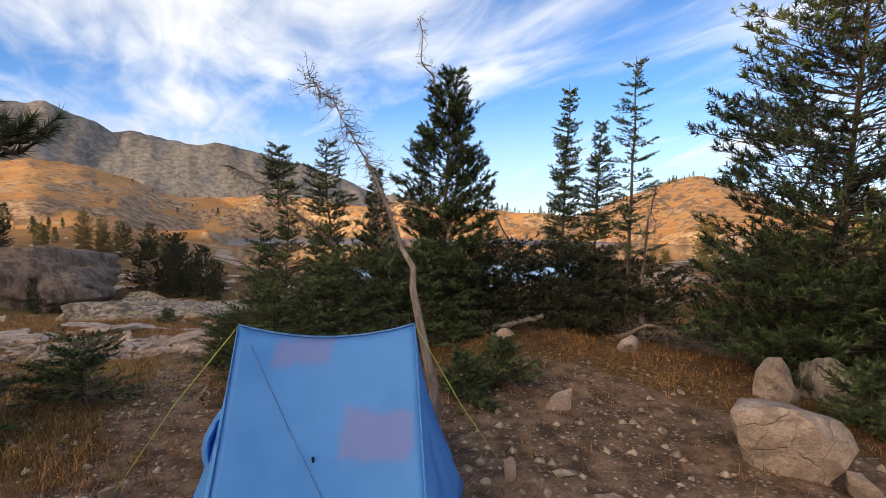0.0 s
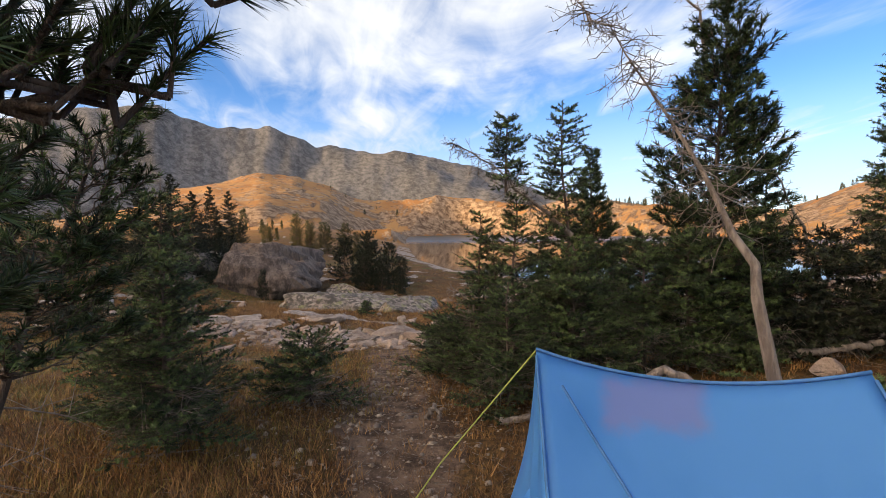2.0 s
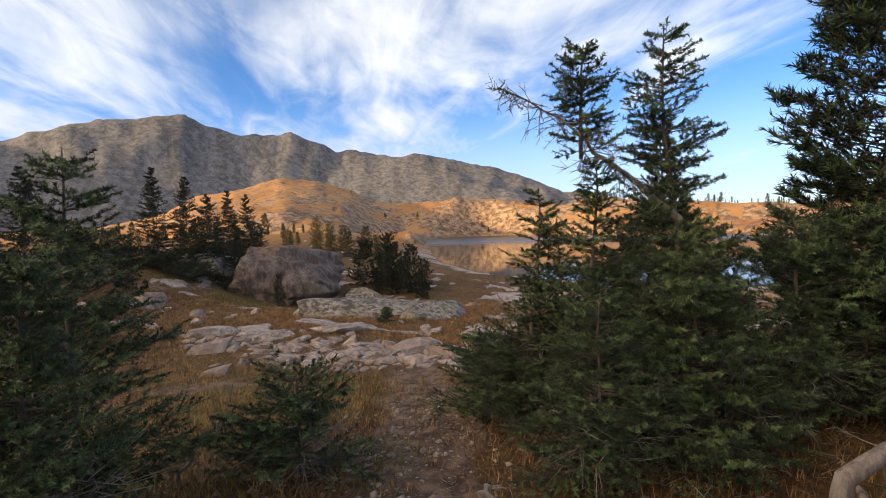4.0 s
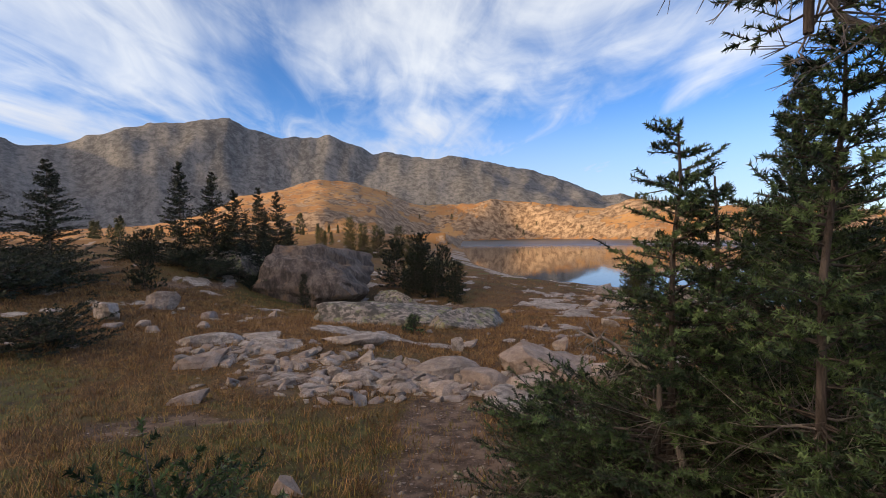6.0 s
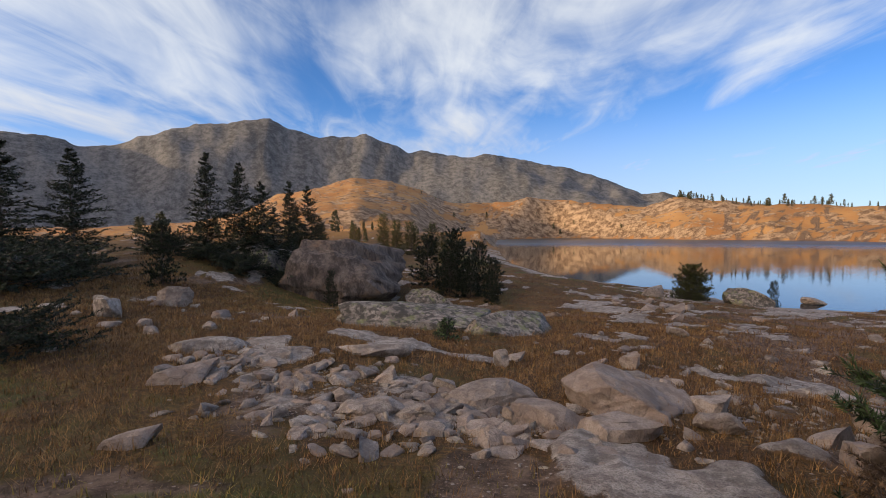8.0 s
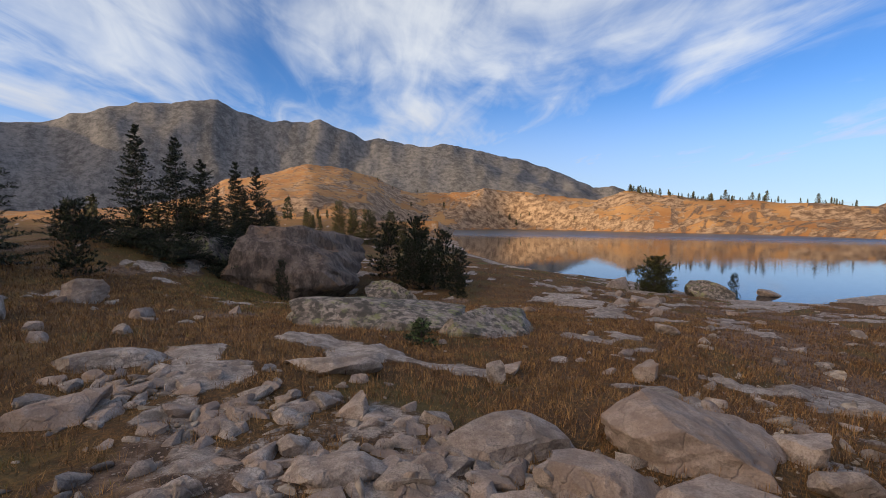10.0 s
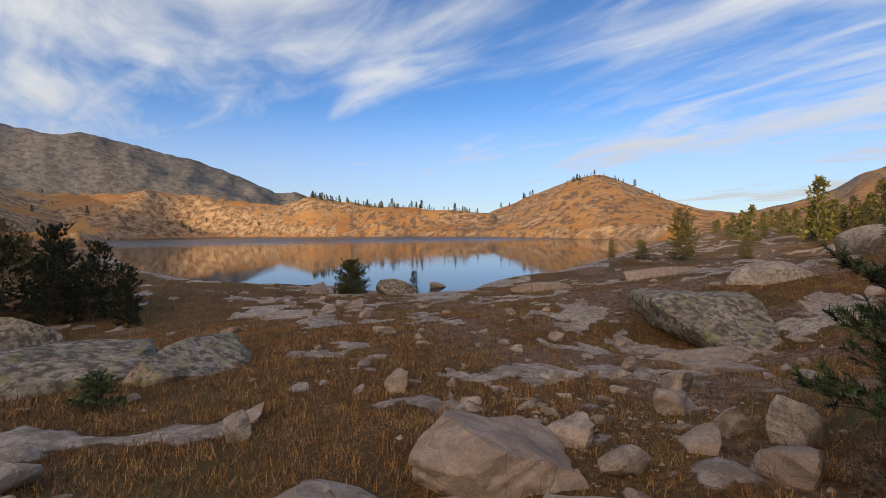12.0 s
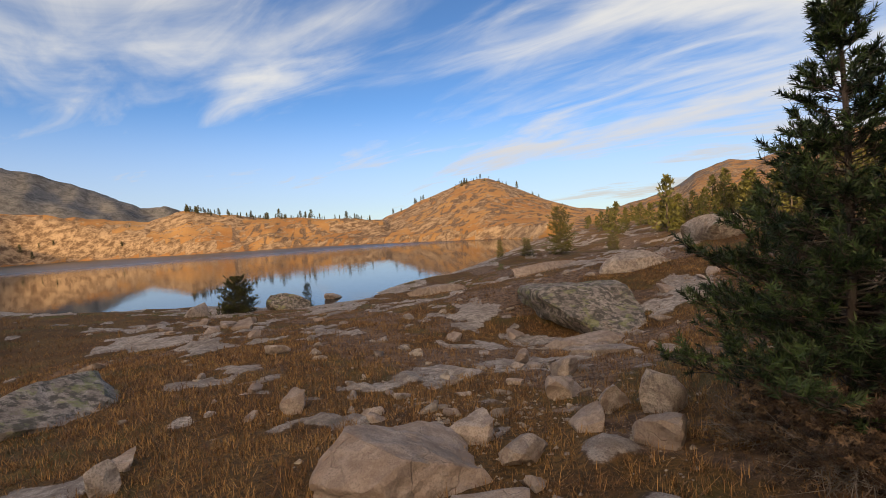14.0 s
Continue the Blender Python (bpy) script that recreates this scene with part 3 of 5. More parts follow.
def conifer(name, kind, height, radius, seed, label, category="tree", group="", detail=1.0, base=0.12, bare=0.0, top_power=0.8,
            needle_mat=None, step=0.11, per=6, dead=0, lean=(0, 0), ragged=0.3, skirt=0, spot=None):
    """A fir or pine: bent tapered trunk, limbs with twigs, crown of needles. detail under 1: fewer and larger needles."""
    rng = np.random.default_rng(seed)
    root = new(name)
    needle_mat = needle_mat or (M_PINE if kind == "pine" else M_FIR)
    s = np.linspace(0, 1, 9)
    bend = rng.normal(0, 0.012 * height, (9, 2)).cumsum(0) * s[:, None] * 0.6
    axis = np.stack([bend[:, 0] + lean[0] * s * height, bend[:, 1] + lean[1] * s * height, s * height], -1)
    axis[0, 2] = -0.1
    r0 = 0.008 + (0.0072 if kind == "pine" else 0.0052) * height
    trunk_r = r0 * (1 - s) ** 0.8 + 0.004

    def on_trunk(q):
        return np.stack([np.interp(q, s, axis[:, i]) for i in range(3)], -1)

    tv, tt = polyline_tube(axis, trunk_r, 7)
    part_mesh("trunk", mesh_tris("trunk", tv, tt, M_BARK, True), root)
    limbs, crown, deadwood = [], [], []
    q = base
    starts = []
    while q < 0.985:
        k = max(2, int(per * (0.75 + 0.5 * rng.random()) * (1 if q < 0.85 else 0.7)))
        for j in range(k):
            starts.append((min(q + rng.uniform(-0.5, 0.5) * step / height, 0.985), rng.uniform(0, 2 * math.pi)))
        q += step / height * (0.8 + 0.4 * rng.random())
    for _ in range(skirt):
        starts.append((rng.uniform(0.02, 0.24), rng.uniform(0, 2 * math.pi)))
    tw_p, tw_d, tw_l = [], [], []
    for q, phi in starts:
        if rng.random() < bare and q < 0.8:
            continue
        o = on_trunk(np.array([q]))[0]
        full = radius * ((1 - q) / (1 - base)) ** top_power
        lob = 1 + ragged * math.sin(phi * 2 + seed) * math.sin(q * 9 + seed * 1.7)
        ln = max(0.05, full * lob * rng.uniform(0.55, 1.15)) + 0.03
        out = np.array([math.cos(phi), math.sin(phi), 0.0])
        if kind == "pine":
            rise, curve = rng.uniform(-0.28, 0.10) + 0.65 * q, rng.uniform(0.05, 0.32)
        else:
            rise, curve = rng.uniform(-0.30, 0.05) + 0.40 * q, rng.uniform(0.05, 0.30)
        t = np.linspace(0, 1, 5)
        line = o + np.outer(t, out) * ln + np.array([0, 0, 1.0]) * (ln * (rise * t + curve * t * t))[:, None]
        line[1:] += rng.normal(0, 0.02 * ln, (4, 3))
        rr = (0.003 + 0.0085 * ln) * (1 - 0.85 * t)
        limbs.append(tubes(line[:-1], line[1:], rr[:-1], rr[1:], 4 if detail >= 0.5 else 3))
        along = np.array([-out[1], out[0], 0.0])
        if kind == "pine":
            m = max(4, int(ln / 0.042 * min(1, detail * 1.4)))
            ss = 1 - 0.80 * rng.random(m) ** 1.2
            ss[0] = 1.0
            p0 = np.stack([np.interp(ss, t, line[:, i]) for i in range(3)], -1)
            d0 = unit(out * rng.uniform(0.3, 1.0, (m, 1)) + along * rng.normal(0, 0.6, (m, 1)) + np.array([0, 0, 1.0]) * rng.uniform(0.25, 1.2, (m, 1)))
            l0 = rng.uniform(0.10, 0.20, m) * (0.6 + 0.4 * min(1, ln))
            fan = (along * rng.choice((-1.0, 1.0), (m, 1)) * 0.8 + out * 0.6 + np.array([0, 0, 1.0]) * rng.normal(0.15, 0.2, (m, 1))) * (rng.random((m, 1)) * ln * 0.42 * (1.12 - ss[:, None]))
            limbs.append(tubes(p0, p0 + fan + 0.001, 0.005, 0.004, 3))
            p0 = p0 + fan
            limbs.append(tubes(p0, p0 + d0 * l0[:, None], 0.004, 0.003, 3))
            tw_p.append(p0 + d0 * (l0 * 0.2)[:, None])
            tw_d.append(d0)
            tw_l.append(l0 * 0.85)
        else:
            m = max(5, int(ln / 0.034 * min(1, detail * 1.3)))
            ss = np.linspace(0.22, 1, m)
            p0 = np.stack([np.interp(ss, t, line[:, i]) for i in range(3)], -1)
            sgn = np.where(np.arange(m) % 2 == 0, 1.0, -1.0)[:, None]
            d0 = unit(out * 0.75 + along * sgn * rng.uniform(0.5, 0.95, (m, 1)) + np.array([0, 0, 1.0]) * (rng.normal(0.12, 0.2, (m, 1)) + curve))
            d0[-1] = unit(line[-1] - line[-2])
            l0 = np.minimum(ln * 0.42 * (1.08 - ss) + 0.06, 0.24) * rng.uniform(0.7, 1.3, m)
            limbs.append(tubes(p0, p0 + d0 * l0[:, None], 0.0032, 0.0016, 3))
            tw_p.append(p0)
            tw_d.append(d0)
            tw_l.append(l0)
    tw_p, tw_d, tw_l = np.concatenate(tw_p), np.concatenate(tw_d), np.concatenate(tw_l)
    if kind == "pine":
        count, size, wide, spread = max(14, int(36 * detail)), 0.056 / detail ** 0.6, 0.0042 / detail, 0.50
    else:
        count, size, wide, spread = max(14, int(34 * detail)), 0.027 / detail ** 0.8, 0.0042 / detail, 0.66
    crown.append(needles(rng, tw_p, tw_d, tw_l, count, size, wide, spread))
    tone = np.repeat(rng.random(len(tw_p)) ** 1.3, count * 3)
    for i in range(dead):
        qd = rng.uniform(0.02, 0.4)
        o = on_trunk(np.array([qd]))[0]
        phi = rng.uniform(0, 2 * math.pi)
        ln = radius * rng.uniform(0.4, 0.9)
        t = np.linspace(0, 1, 5)
        line = o + np.outer(t, (math.cos(phi), math.sin(phi), 0)) * ln + np.array([0, 0, 1.0]) * (ln * (rng.uniform(-0.35, 0.2) * t + rng.uniform(-0.2, 0.2) * t * t))[:, None]
        line[1:] += rng.normal(0, 0.035 * ln, (4, 3))
        rr = (0.004 + 0.007 * ln) * (1 - 0.8 * t)
        deadwood.append(tubes(line[:-1], line[1:], rr[:-1], rr[1:], 4))
        m = 9
        ss = rng.uniform(0.3, 1, m)
        p0 = np.stack([np.interp(ss, t, line[:, i2]) for i2 in range(3)], -1)
        d0 = unit(rng.normal(0, 1, (m, 3)) + np.array([math.cos(phi), math.sin(phi), -0.1]))
        deadwood.append(tubes(p0, p0 + d0 * rng.uniform(0.08, 0.28, (m, 1)), 0.0028, 0.001, 3))
    tagged(part_mesh("branchwork", mesh_tris("branchwork", *join(limbs), M_BARK), root), kind="stuff")
    tagged(part_mesh("crown", mesh_tris("crown", *join(crown), needle_mat, tone=tone), root), kind="stuff")
    if deadwood:
        tagged(part_mesh("twigwork", mesh_tris("twigwork", *join(deadwood), M_GREYWOOD), root, "bare grey dead twigs"), kind="stuff")
    tagged(root, label, category, group)
    if spot:
        x, y = spot
        root.matrix_basis = pose(x, y, float(land(x, y)) - 0.02)
    return root


def rock_mesh(seed, subdiv=3, planes=16, rough=0.05, flat=0.0, low=0.24, high=0.52):
    """A broken, angular stone about 1 across and 1 high from its base at z = 0."""
    rng = np.random.default_rng(seed)
    bm = bmesh.new()
    bmesh.ops.create_icosphere(bm, subdivisions=subdiv, radius=0.66)
    p = np.array([v.co[:] for v in bm.verts])
    p[:, 0] *= rng.uniform(0.85, 1.15)
    for _ in range(planes):
        nrm = unit(rng.normal(0, 1, 3) * np.array([1, 1, 0.75]))
        over = p @ nrm - rng.uniform(low, high)
        p = p - np.where(over > 0, over * 0.97, 0)[:, None] * nrm
    tip = unit(np.array([rng.normal(0, 0.22), rng.normal(0, 0.22), 1.0]))
    over = p @ tip - (0.36 - flat * 0.12)
    p = p - np.where(over > 0, over * 0.92, 0)[:, None] * tip
    s = seed * 7.7
    step = np.floor((p[:, 2] * 5 + p[:, 0] * 1.3 + s) * 1.0)
    p[:, :2] *= (1 + 0.07 * (hash2(step, step * 0 + seed, 3) - 0.5))[:, None]
    bump = fbm(p[:, 0] * 3 + s, p[:, 1] * 3 + p[:, 2] * 3.1, 3, seed) * rough * 2.4 + fbm(p[:, 0] * 10 + s, p[:, 1] * 10 + p[:, 2] * 9, 2, seed + 3) * rough
    p = p + unit(p) * bump[:, None]
    p[:, 2] = (p[:, 2] + 0.22) / 0.62
    for v, c in zip(bm.verts, p):
        v.co = c
    me = bpy.data.meshes.new("stone")
    bm.to_mesh(me)
    bm.free()
    me.shade_smooth()
    me.set_sharp_from_angle(angle=radians(26))
    return me


def rock(name, me, mat, x, y, w, dpt, h, turn, label, group="", sink=0.12, tilt=(0, 0), category="rock"):
    if not me.materials:
        me.materials.append(mat)
    ob = new(name, me)
    z = float(land(x, y)) - sink * h
    ob.matrix_basis = pose(x, y, z, tilt[0], tilt[1], turn) @ Matrix.Diagonal((w, dpt, h, 1))
    return tagged(ob, label, category, group)

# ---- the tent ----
def make_fabric(name, low, high, tints=()):
    """Thin film, with tinted patches painted for goods seen through it (x, y, z, half width, half height)."""
    m, n, b = material(name)
    pos = n.add("ShaderNodeTexCoord").outputs["Object"]
    weave = n.noise(pos, 9, 5, 0.6)
    fold = n.noise(n.mapping(pos, scale=(1, 1, 0.35)), 2.2, 3, 0.5)
    col = n.mix(n.ramp(fold, 0.35, 0.65), (*low, 1), (*high, 1))
    for x, y, z, w, h in tints:
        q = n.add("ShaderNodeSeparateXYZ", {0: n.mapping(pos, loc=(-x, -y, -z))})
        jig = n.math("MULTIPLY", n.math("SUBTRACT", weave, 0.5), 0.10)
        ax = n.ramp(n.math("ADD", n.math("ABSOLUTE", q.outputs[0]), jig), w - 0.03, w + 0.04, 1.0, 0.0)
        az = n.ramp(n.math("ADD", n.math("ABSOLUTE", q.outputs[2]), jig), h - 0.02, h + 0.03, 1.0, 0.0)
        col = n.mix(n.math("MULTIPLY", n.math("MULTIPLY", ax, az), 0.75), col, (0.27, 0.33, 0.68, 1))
    finish(n, b, col, 0.42, n.math("ADD", fold, n.math("MULTIPLY", weave, 0.12)), 0.35, 0.03)
    trans = n.add("ShaderNodeBsdfTranslucent", {"Color": col})
    mixer = n.add("ShaderNodeMixShader", {0: 0.35})
    out = [k for k in n.tree.nodes if k.type == "OUTPUT_MATERIAL"][0]
    n.tree.links.new(b.outputs[0], mixer.inputs[1])
    n.tree.links.new(trans.outputs[0], mixer.inputs[2])
    n.tree.links.new(mixer.outputs[0], out.inputs[0])
    return m


M_FABRIC = make_fabric("blue_tent_film", (0.09, 0.36, 0.86), (0.125, 0.43, 0.92))
M_SEAM = make_plain("tent_seam", (0.06, 0.20, 0.48), (0.09, 0.25, 0.55), 20, 0.5, 0.1)
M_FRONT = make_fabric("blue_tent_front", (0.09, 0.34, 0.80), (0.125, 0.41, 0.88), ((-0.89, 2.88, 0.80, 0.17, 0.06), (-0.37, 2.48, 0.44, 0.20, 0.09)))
M_CORD = make_plain("lime_cord", (0.32, 0.40, 0.08), (0.42, 0.48, 0.14), 60, 0.7, 0.1)
M_BLACK = make_plain("black_plastic", (0.01, 0.01, 0.012), (0.02, 0.02, 0.022), 30, 0.4, 0.0)


def cord(name, pts, r, mat, parent, label=""):
    v, t = polyline_tube(pts, [r] * len(pts), 5)
    return part_mesh(name, mesh_tris(name, v, t, mat, True), parent, label)


def sheet(name, fn, nu, nv, mat, parent, label="", thick=0.004):
    """A cloth from fn(u, v) with a little thickness."""
    bm = bmesh.new()
    g = [[bm.verts.new(fn(i / nu, j / nv)) for j in range(nv + 1)] for i in range(nu + 1)]
    for i in range(nu):
        for j in range(nv):
            bm.faces.new((g[i][j], g[i + 1][j], g[i + 1][j + 1], g[i][j + 1]))
    bmesh.ops.recalc_face_normals(bm, faces=bm.faces[:])
    bmesh.ops.solidify(bm, geom=bm.faces[:], thickness=thick)
    return part(name, bm, mat, parent, label)


def build_tent():
    root = new("tent")
    L, R = np.array((-1.34, 3.02, 0.95)), np.array((-0.19, 3.10, 0.94))
    gz = -0.13
    FL, FR = np.array((-1.04, 1.76, gz + 0.06)), np.array((-0.03, 1.82, gz + 0.06))
    BL, BR = np.array((-1.45, 3.98, gz)), np.array((-0.14, 4.0, gz))

    def ridge(u):
        p = L + (R - L) * u
        p[2] -= 0.085 * 4 * u * (1 - u)
        return p

    def panel(a, b):
        def fn(u, v):
            q = a + (b - a) * u
            p = ridge(u) * (1 - v) + q * v
            p[2] -= 0.05 * math.sin(math.pi * v) * (0.4 + 0.6 * math.sin(math.pi * u))
            p[2] += 0.006 * math.sin(u * 23 + v * 9) * v
            return p
        return fn

    def door(peak, a, b, out):
        far = (a + b) / 2 + np.array((out, 0.0, 0.0))

        def fn(u, v):
            low = (a * (1 - u) ** 2 + far * 2 * u * (1 - u) * 1.0 + b * u ** 2)
            p = peak * (1 - v) + low * v
            p[0] -= math.copysign(0.06, out) * math.sin(math.pi * v) * math.sin(math.pi * u)
            p[0] += math.copysign(0.018, out) * math.sin(u * 31) * v
            return p
        return fn

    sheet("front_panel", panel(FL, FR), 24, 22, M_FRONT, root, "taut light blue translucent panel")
    sheet("back_panel", panel(BR, BL), 16, 16, M_FABRIC, root)
    sheet("door", door(L, FL, BL, -0.62), 22, 14, M_FABRIC, root, "folded blue door flap")
    sheet("door", door(R, BR, FR, 0.42), 22, 14, M_FABRIC, root, "folded blue door flap")
    f = panel(FL, FR)

    def rolled(u, v):
        """The loose end of the door, gathered in folds."""
        swell = math.sin(math.pi * (0.12 + 0.76 * u))
        return np.array((-1.25 - 0.13 * swell * math.sin(v * 2.2) - 0.015 * math.sin(u * 19 + v * 5), 2.50 + 0.34 * u, 0.50 - 0.30 * v + 0.12 * u))

    sheet("door_flap", rolled, 20, 12, M_FABRIC, root, "gathered loose blue door flap")

    def seam(a, b, r):
        pts = [np.array(f(a[0] + (b[0] - a[0]) * k, a[1] + (b[1] - a[1]) * k)) + np.array((0, -0.006, 0.006)) for k in np.linspace(0, 1, 14)]
        return cord("seam", pts, r, M_SEAM, root, "darker stitched seam")

    seam((0.08, 0.08), (0.54, 0.66), 0.005)
    seam((0.0, 0.0), (1.0, 0.0), 0.008)
    seam((0.0, 0.02), (0.0, 0.98), 0.006)
    seam((1.0, 0.02), (1.0, 0.98), 0.006)
    tog = np.array(f(0.46, 0.49)) + np.array((0, -0.012, 0.012))
    cord("toggle", [tog, tog + np.array((0.004, -0.008, -0.03))], 0.007, M_BLACK, root, "small black toggle")
    tog2 = np.array(f(0.46, 0.63)) + np.array((0, -0.012, 0.012))
    cord("toggle", [tog2, tog2 + np.array((0.0, -0.008, -0.025))], 0.006, M_BLACK, root, "small black toggle")
    cord("pull_cord", [tog2, np.array((-0.77, 1.62, 0.10)), np.array((-0.78, 1.35, gz + 0.03))], 0.004, M_CORD, root, "lime pull cord")
    cord("guy_line", [L, np.array((-1.75, 2.95, 0.43)), np.array((-2.12, 2.86, -0.14))], 0.0035, M_CORD, root, "thin lime guy line")
    cord("guy_line", [R, np.array((0.12, 3.08, 0.40)), np.array((0.44, 3.14, -0.09))], 0.0035, M_CORD, root, "thin lime guy line")
    tagged(root, "light blue trekking-pole tent pitched on bare dirt", "tent")
    return root


build_tent()

# ---- boulders and stones that can be told apart ----
ROCKS = [rock_mesh(k, 3, 18, 0.045, 0.0, 0.20, 0.5) for k in range(9)]
FLATS = [rock_mesh(40 + k, 3, 20, 0.035, 0.6, 0.17, 0.48) for k in range(7)]
for me in ROCKS + FLATS:
    me.materials.append(M_GRANITE)
BIG = rock_mesh(72, 5, 10, 0.07, -0.6, 0.34, 0.56)
BIG.materials.append(M_BOULDER)
LICHEN = [rock_mesh(80 + k, 4, 13, 0.07, 0.2, 0.32, 0.56) for k in range(3)]
PEAK = rock_mesh(93, 5, 20, 0.075, -0.3, 0.20, 0.5)
PEAK.materials.append(M_GRANITE)
for me in LICHEN:
    me.materials.append(M_LICHEN)

rock("boulder", BIG, M_BOULDER, -22.0, 25.2, 7.4, 5.0, 2.75, 40, "huge dark weathered granite boulder in the meadow", sink=0.1)
rock("boulder", LICHEN[0], M_LICHEN, -25.6, 22.6, 4.2, 3.0, 1.5, 30, "flat grey lichen-covered boulder beside the huge one", sink=0.25)
rock("boulder", LICHEN[1], M_LICHEN, -16.8, 26.0, 2.4, 1.8, 1.2, 10, "low grey boulder leaning by the pines", sink=0.25)
rock("rock_mound", LICHEN[2], M_LICHEN, -10.8, 17.0, 5.0, 3.2, 1.15, 25, "low dark lichen-spotted rock mound in dry grass", sink=0.42)
rock("rock_mound", LICHEN[1], M_LICHEN, -8.4, 17.6, 3.2, 1.8, 0.8, 80, "low dark lichen-spotted rock mound in dry grass", sink=0.45)
rock("rock_mound", LICHEN[0], M_LICHEN, -12.6, 16.4, 2.2, 1.8, 0.9, 10, "low dark lichen-spotted rock mound in dry grass", sink=0.4)
rock("rock_dome", LICHEN[0], M_LICHEN, 6.6, 21.6, 6.4, 4.4, 1.3, 60, "rounded grey-green lichened granite dome", sink=0.3)
rock("ledge", FLATS[0], M_GRANITE, 11.2, 23.6, 6.0, 2.6, 1.6, -35, "long pale granite ledge", sink=0.35)
rock("ledge", FLATS[1], M_GRANITE, 17.6, 23.8, 4.2, 3.2, 2.2, -50, "tall pale fractured granite ledge on the bank", sink=0.3)
rock("slab", FLATS[2], M_GRANITE, 3.4, 18.2, 4.6, 2.2, 0.9, -30, "broad pale granite slab", sink=0.5)
rock("slab", FLATS[3], M_GRANITE, 1.6, 15.6, 3.2, 1.3, 0.55, -25, "broad pale granite slab", sink=0.45)
rock("slab", FLATS[4], M_GRANITE, 13.5, 33.5, 6.5, 4.0, 1.5, 20, "sunlit pinkish granite slab near the shore", sink=0.4)
rock("slab", FLATS[5], M_GRANITE, 6.5, 34.0, 7.5, 2.6, 1.2, -12, "low pale granite slab near the shore", sink=0.45)
rock("shore_rock", LICHEN[1], M_LICHEN, -2.2, 41.6, 2.6, 1.8, 1.2, -10, "grey rounded rock on the lake shore", sink=0.2)
rock("shore_rock", FLATS[6], M_GRANITE, -7.6, 41.0, 3.6, 2.0, 1.0, 20, "pale flat rock on the lake shore", sink=0.2)
island = rock("water_rock", ROCKS[2], M_GRANITE, 2.0, 45.8, 1.7, 1.0, 0.55, 0, "small brown rock standing out of the lake")
island.location.z = LAKE - 0.12
rock("boulder", PEAK, M_GRANITE, -4.25, 11.25, 1.75, 1.95, 0.48, 100, "large pale cracked granite rock in front of the grass", sink=0.35)
rock("boulder", ROCKS[5], M_GRANITE, -3.55, 11.75, 0.6, 0.5, 0.24, 30, "pale blocky rock beside the large cracked one", sink=0.25)
rock("boulder", FLATS[2], M_GRANITE, -3.5, 11.1, 0.75, 0.6, 0.3, -20, "pale flat rock beside the large cracked one", sink=0.25)
rock("slab", FLATS[0], M_GRANITE, -5.95, 10.85, 2.2, 1.25, 0.44, 20, "pale cracked granite slab beside broken stones", sink=0.25)
rock("slab", FLATS[5], M_GRANITE, -5.0, 10.45, 1.5, 1.0, 0.36, -30, "pale cracked granite slab beside broken stones", sink=0.3)
rock("slab", FLATS[3], M_GRANITE, -4.35, 10.35, 1.3, 1.1, 0.34, 60, "pale cracked granite slab below the pointed rock", sink=0.35)
rock("slab", FLATS[2], M_GRANITE, -6.9, 9.75, 1.3, 0.9, 0.32, 10, "pale fractured bedrock slab among broken stones", sink=0.35)
rock("slab", FLATS[6], M_GRANITE, -9.9, 9.3, 1.7, 0.9, 0.36, 25, "pale fractured bedrock slab among broken stones", sink=0.3)
rock("slab", FLATS[1], M_GRANITE, -8.6, 12.0, 1.9, 0.8, 0.34, 30, "low pale slab standing out of dry grass", sink=0.3)
rock("boulder", ROCKS[1], M_GRANITE, -1.75, 11.1, 0.55, 0.5, 0.52, 15, "tall pale rock beside the pine", sink=0.2)
rock("boulder", ROCKS[4], M_GRANITE, -2.45, 10.55, 0.6, 0.45, 0.32, 75, "cracked pale block in front of the pine", sink=0.2)
rock("boulder", ROCKS[0], M_GRANITE, -2.55, 11.35, 0.6, 0.5, 0.25, 40, "rounded pinkish rock in dry grass", sink=0.25)
rock("stone", ROCKS[3], M_GRANITE, -6.8, 13.2, 0.42, 0.36, 0.34, 30, "pale upright stone in dry grass")
rock("stone", ROCKS[5], M_GRANITE, -4.85, 14.7, 0.5, 0.4, 0.3, 70, "pale pointed stone in dry grass")
rock("stone", FLATS[2], M_GRANITE, -0.1, 16.1, 0.75, 0.5, 0.42, 10, "pale flat-topped stone in dry grass")
rock("stone", ROCKS[6], M_GRANITE, -1.0, 13.6, 0.8, 0.55, 0.4, 35, "pale rounded stone in dry grass")
rock("stone", ROCKS[7], M_GRANITE, -2.0, 11.6, 0.5, 0.45, 0.30, 5, "pale stone below the pine")
rock("stone", ROCKS[1], M_GRANITE, -1.9, 12.5, 0.7, 0.5, 0.3, 50, "pale stone below the pine")
rock("stone", FLATS[3], M_GRANITE, -16.4, 11.2, 1.3, 0.9, 0.6, 15, "white rounded rock beside dark shrubs")
rock("stone", FLATS[4], M_GRANITE, -17.6, 13.4, 1.2, 0.9, 0.8, 60, "white blocky rock beside dark shrubs")
rock("slab", FLATS[5], M_GRANITE, -11.4, 10.8, 2.6, 1.2, 0.45, 35, "low pale granite slab in dry grass", sink=0.4)
rock("boulder", ROCKS[4], M_GRANITE, 2.50, 3.38, 1.15, 0.95, 0.50, 20, "pale fractured granite boulder beside the camp", sink=0.12)
rock("boulder", ROCKS[8], M_GRANITE, 3.35, 4.55, 0.62, 0.6, 0.5, 70, "tan boulder behind the fractured one")
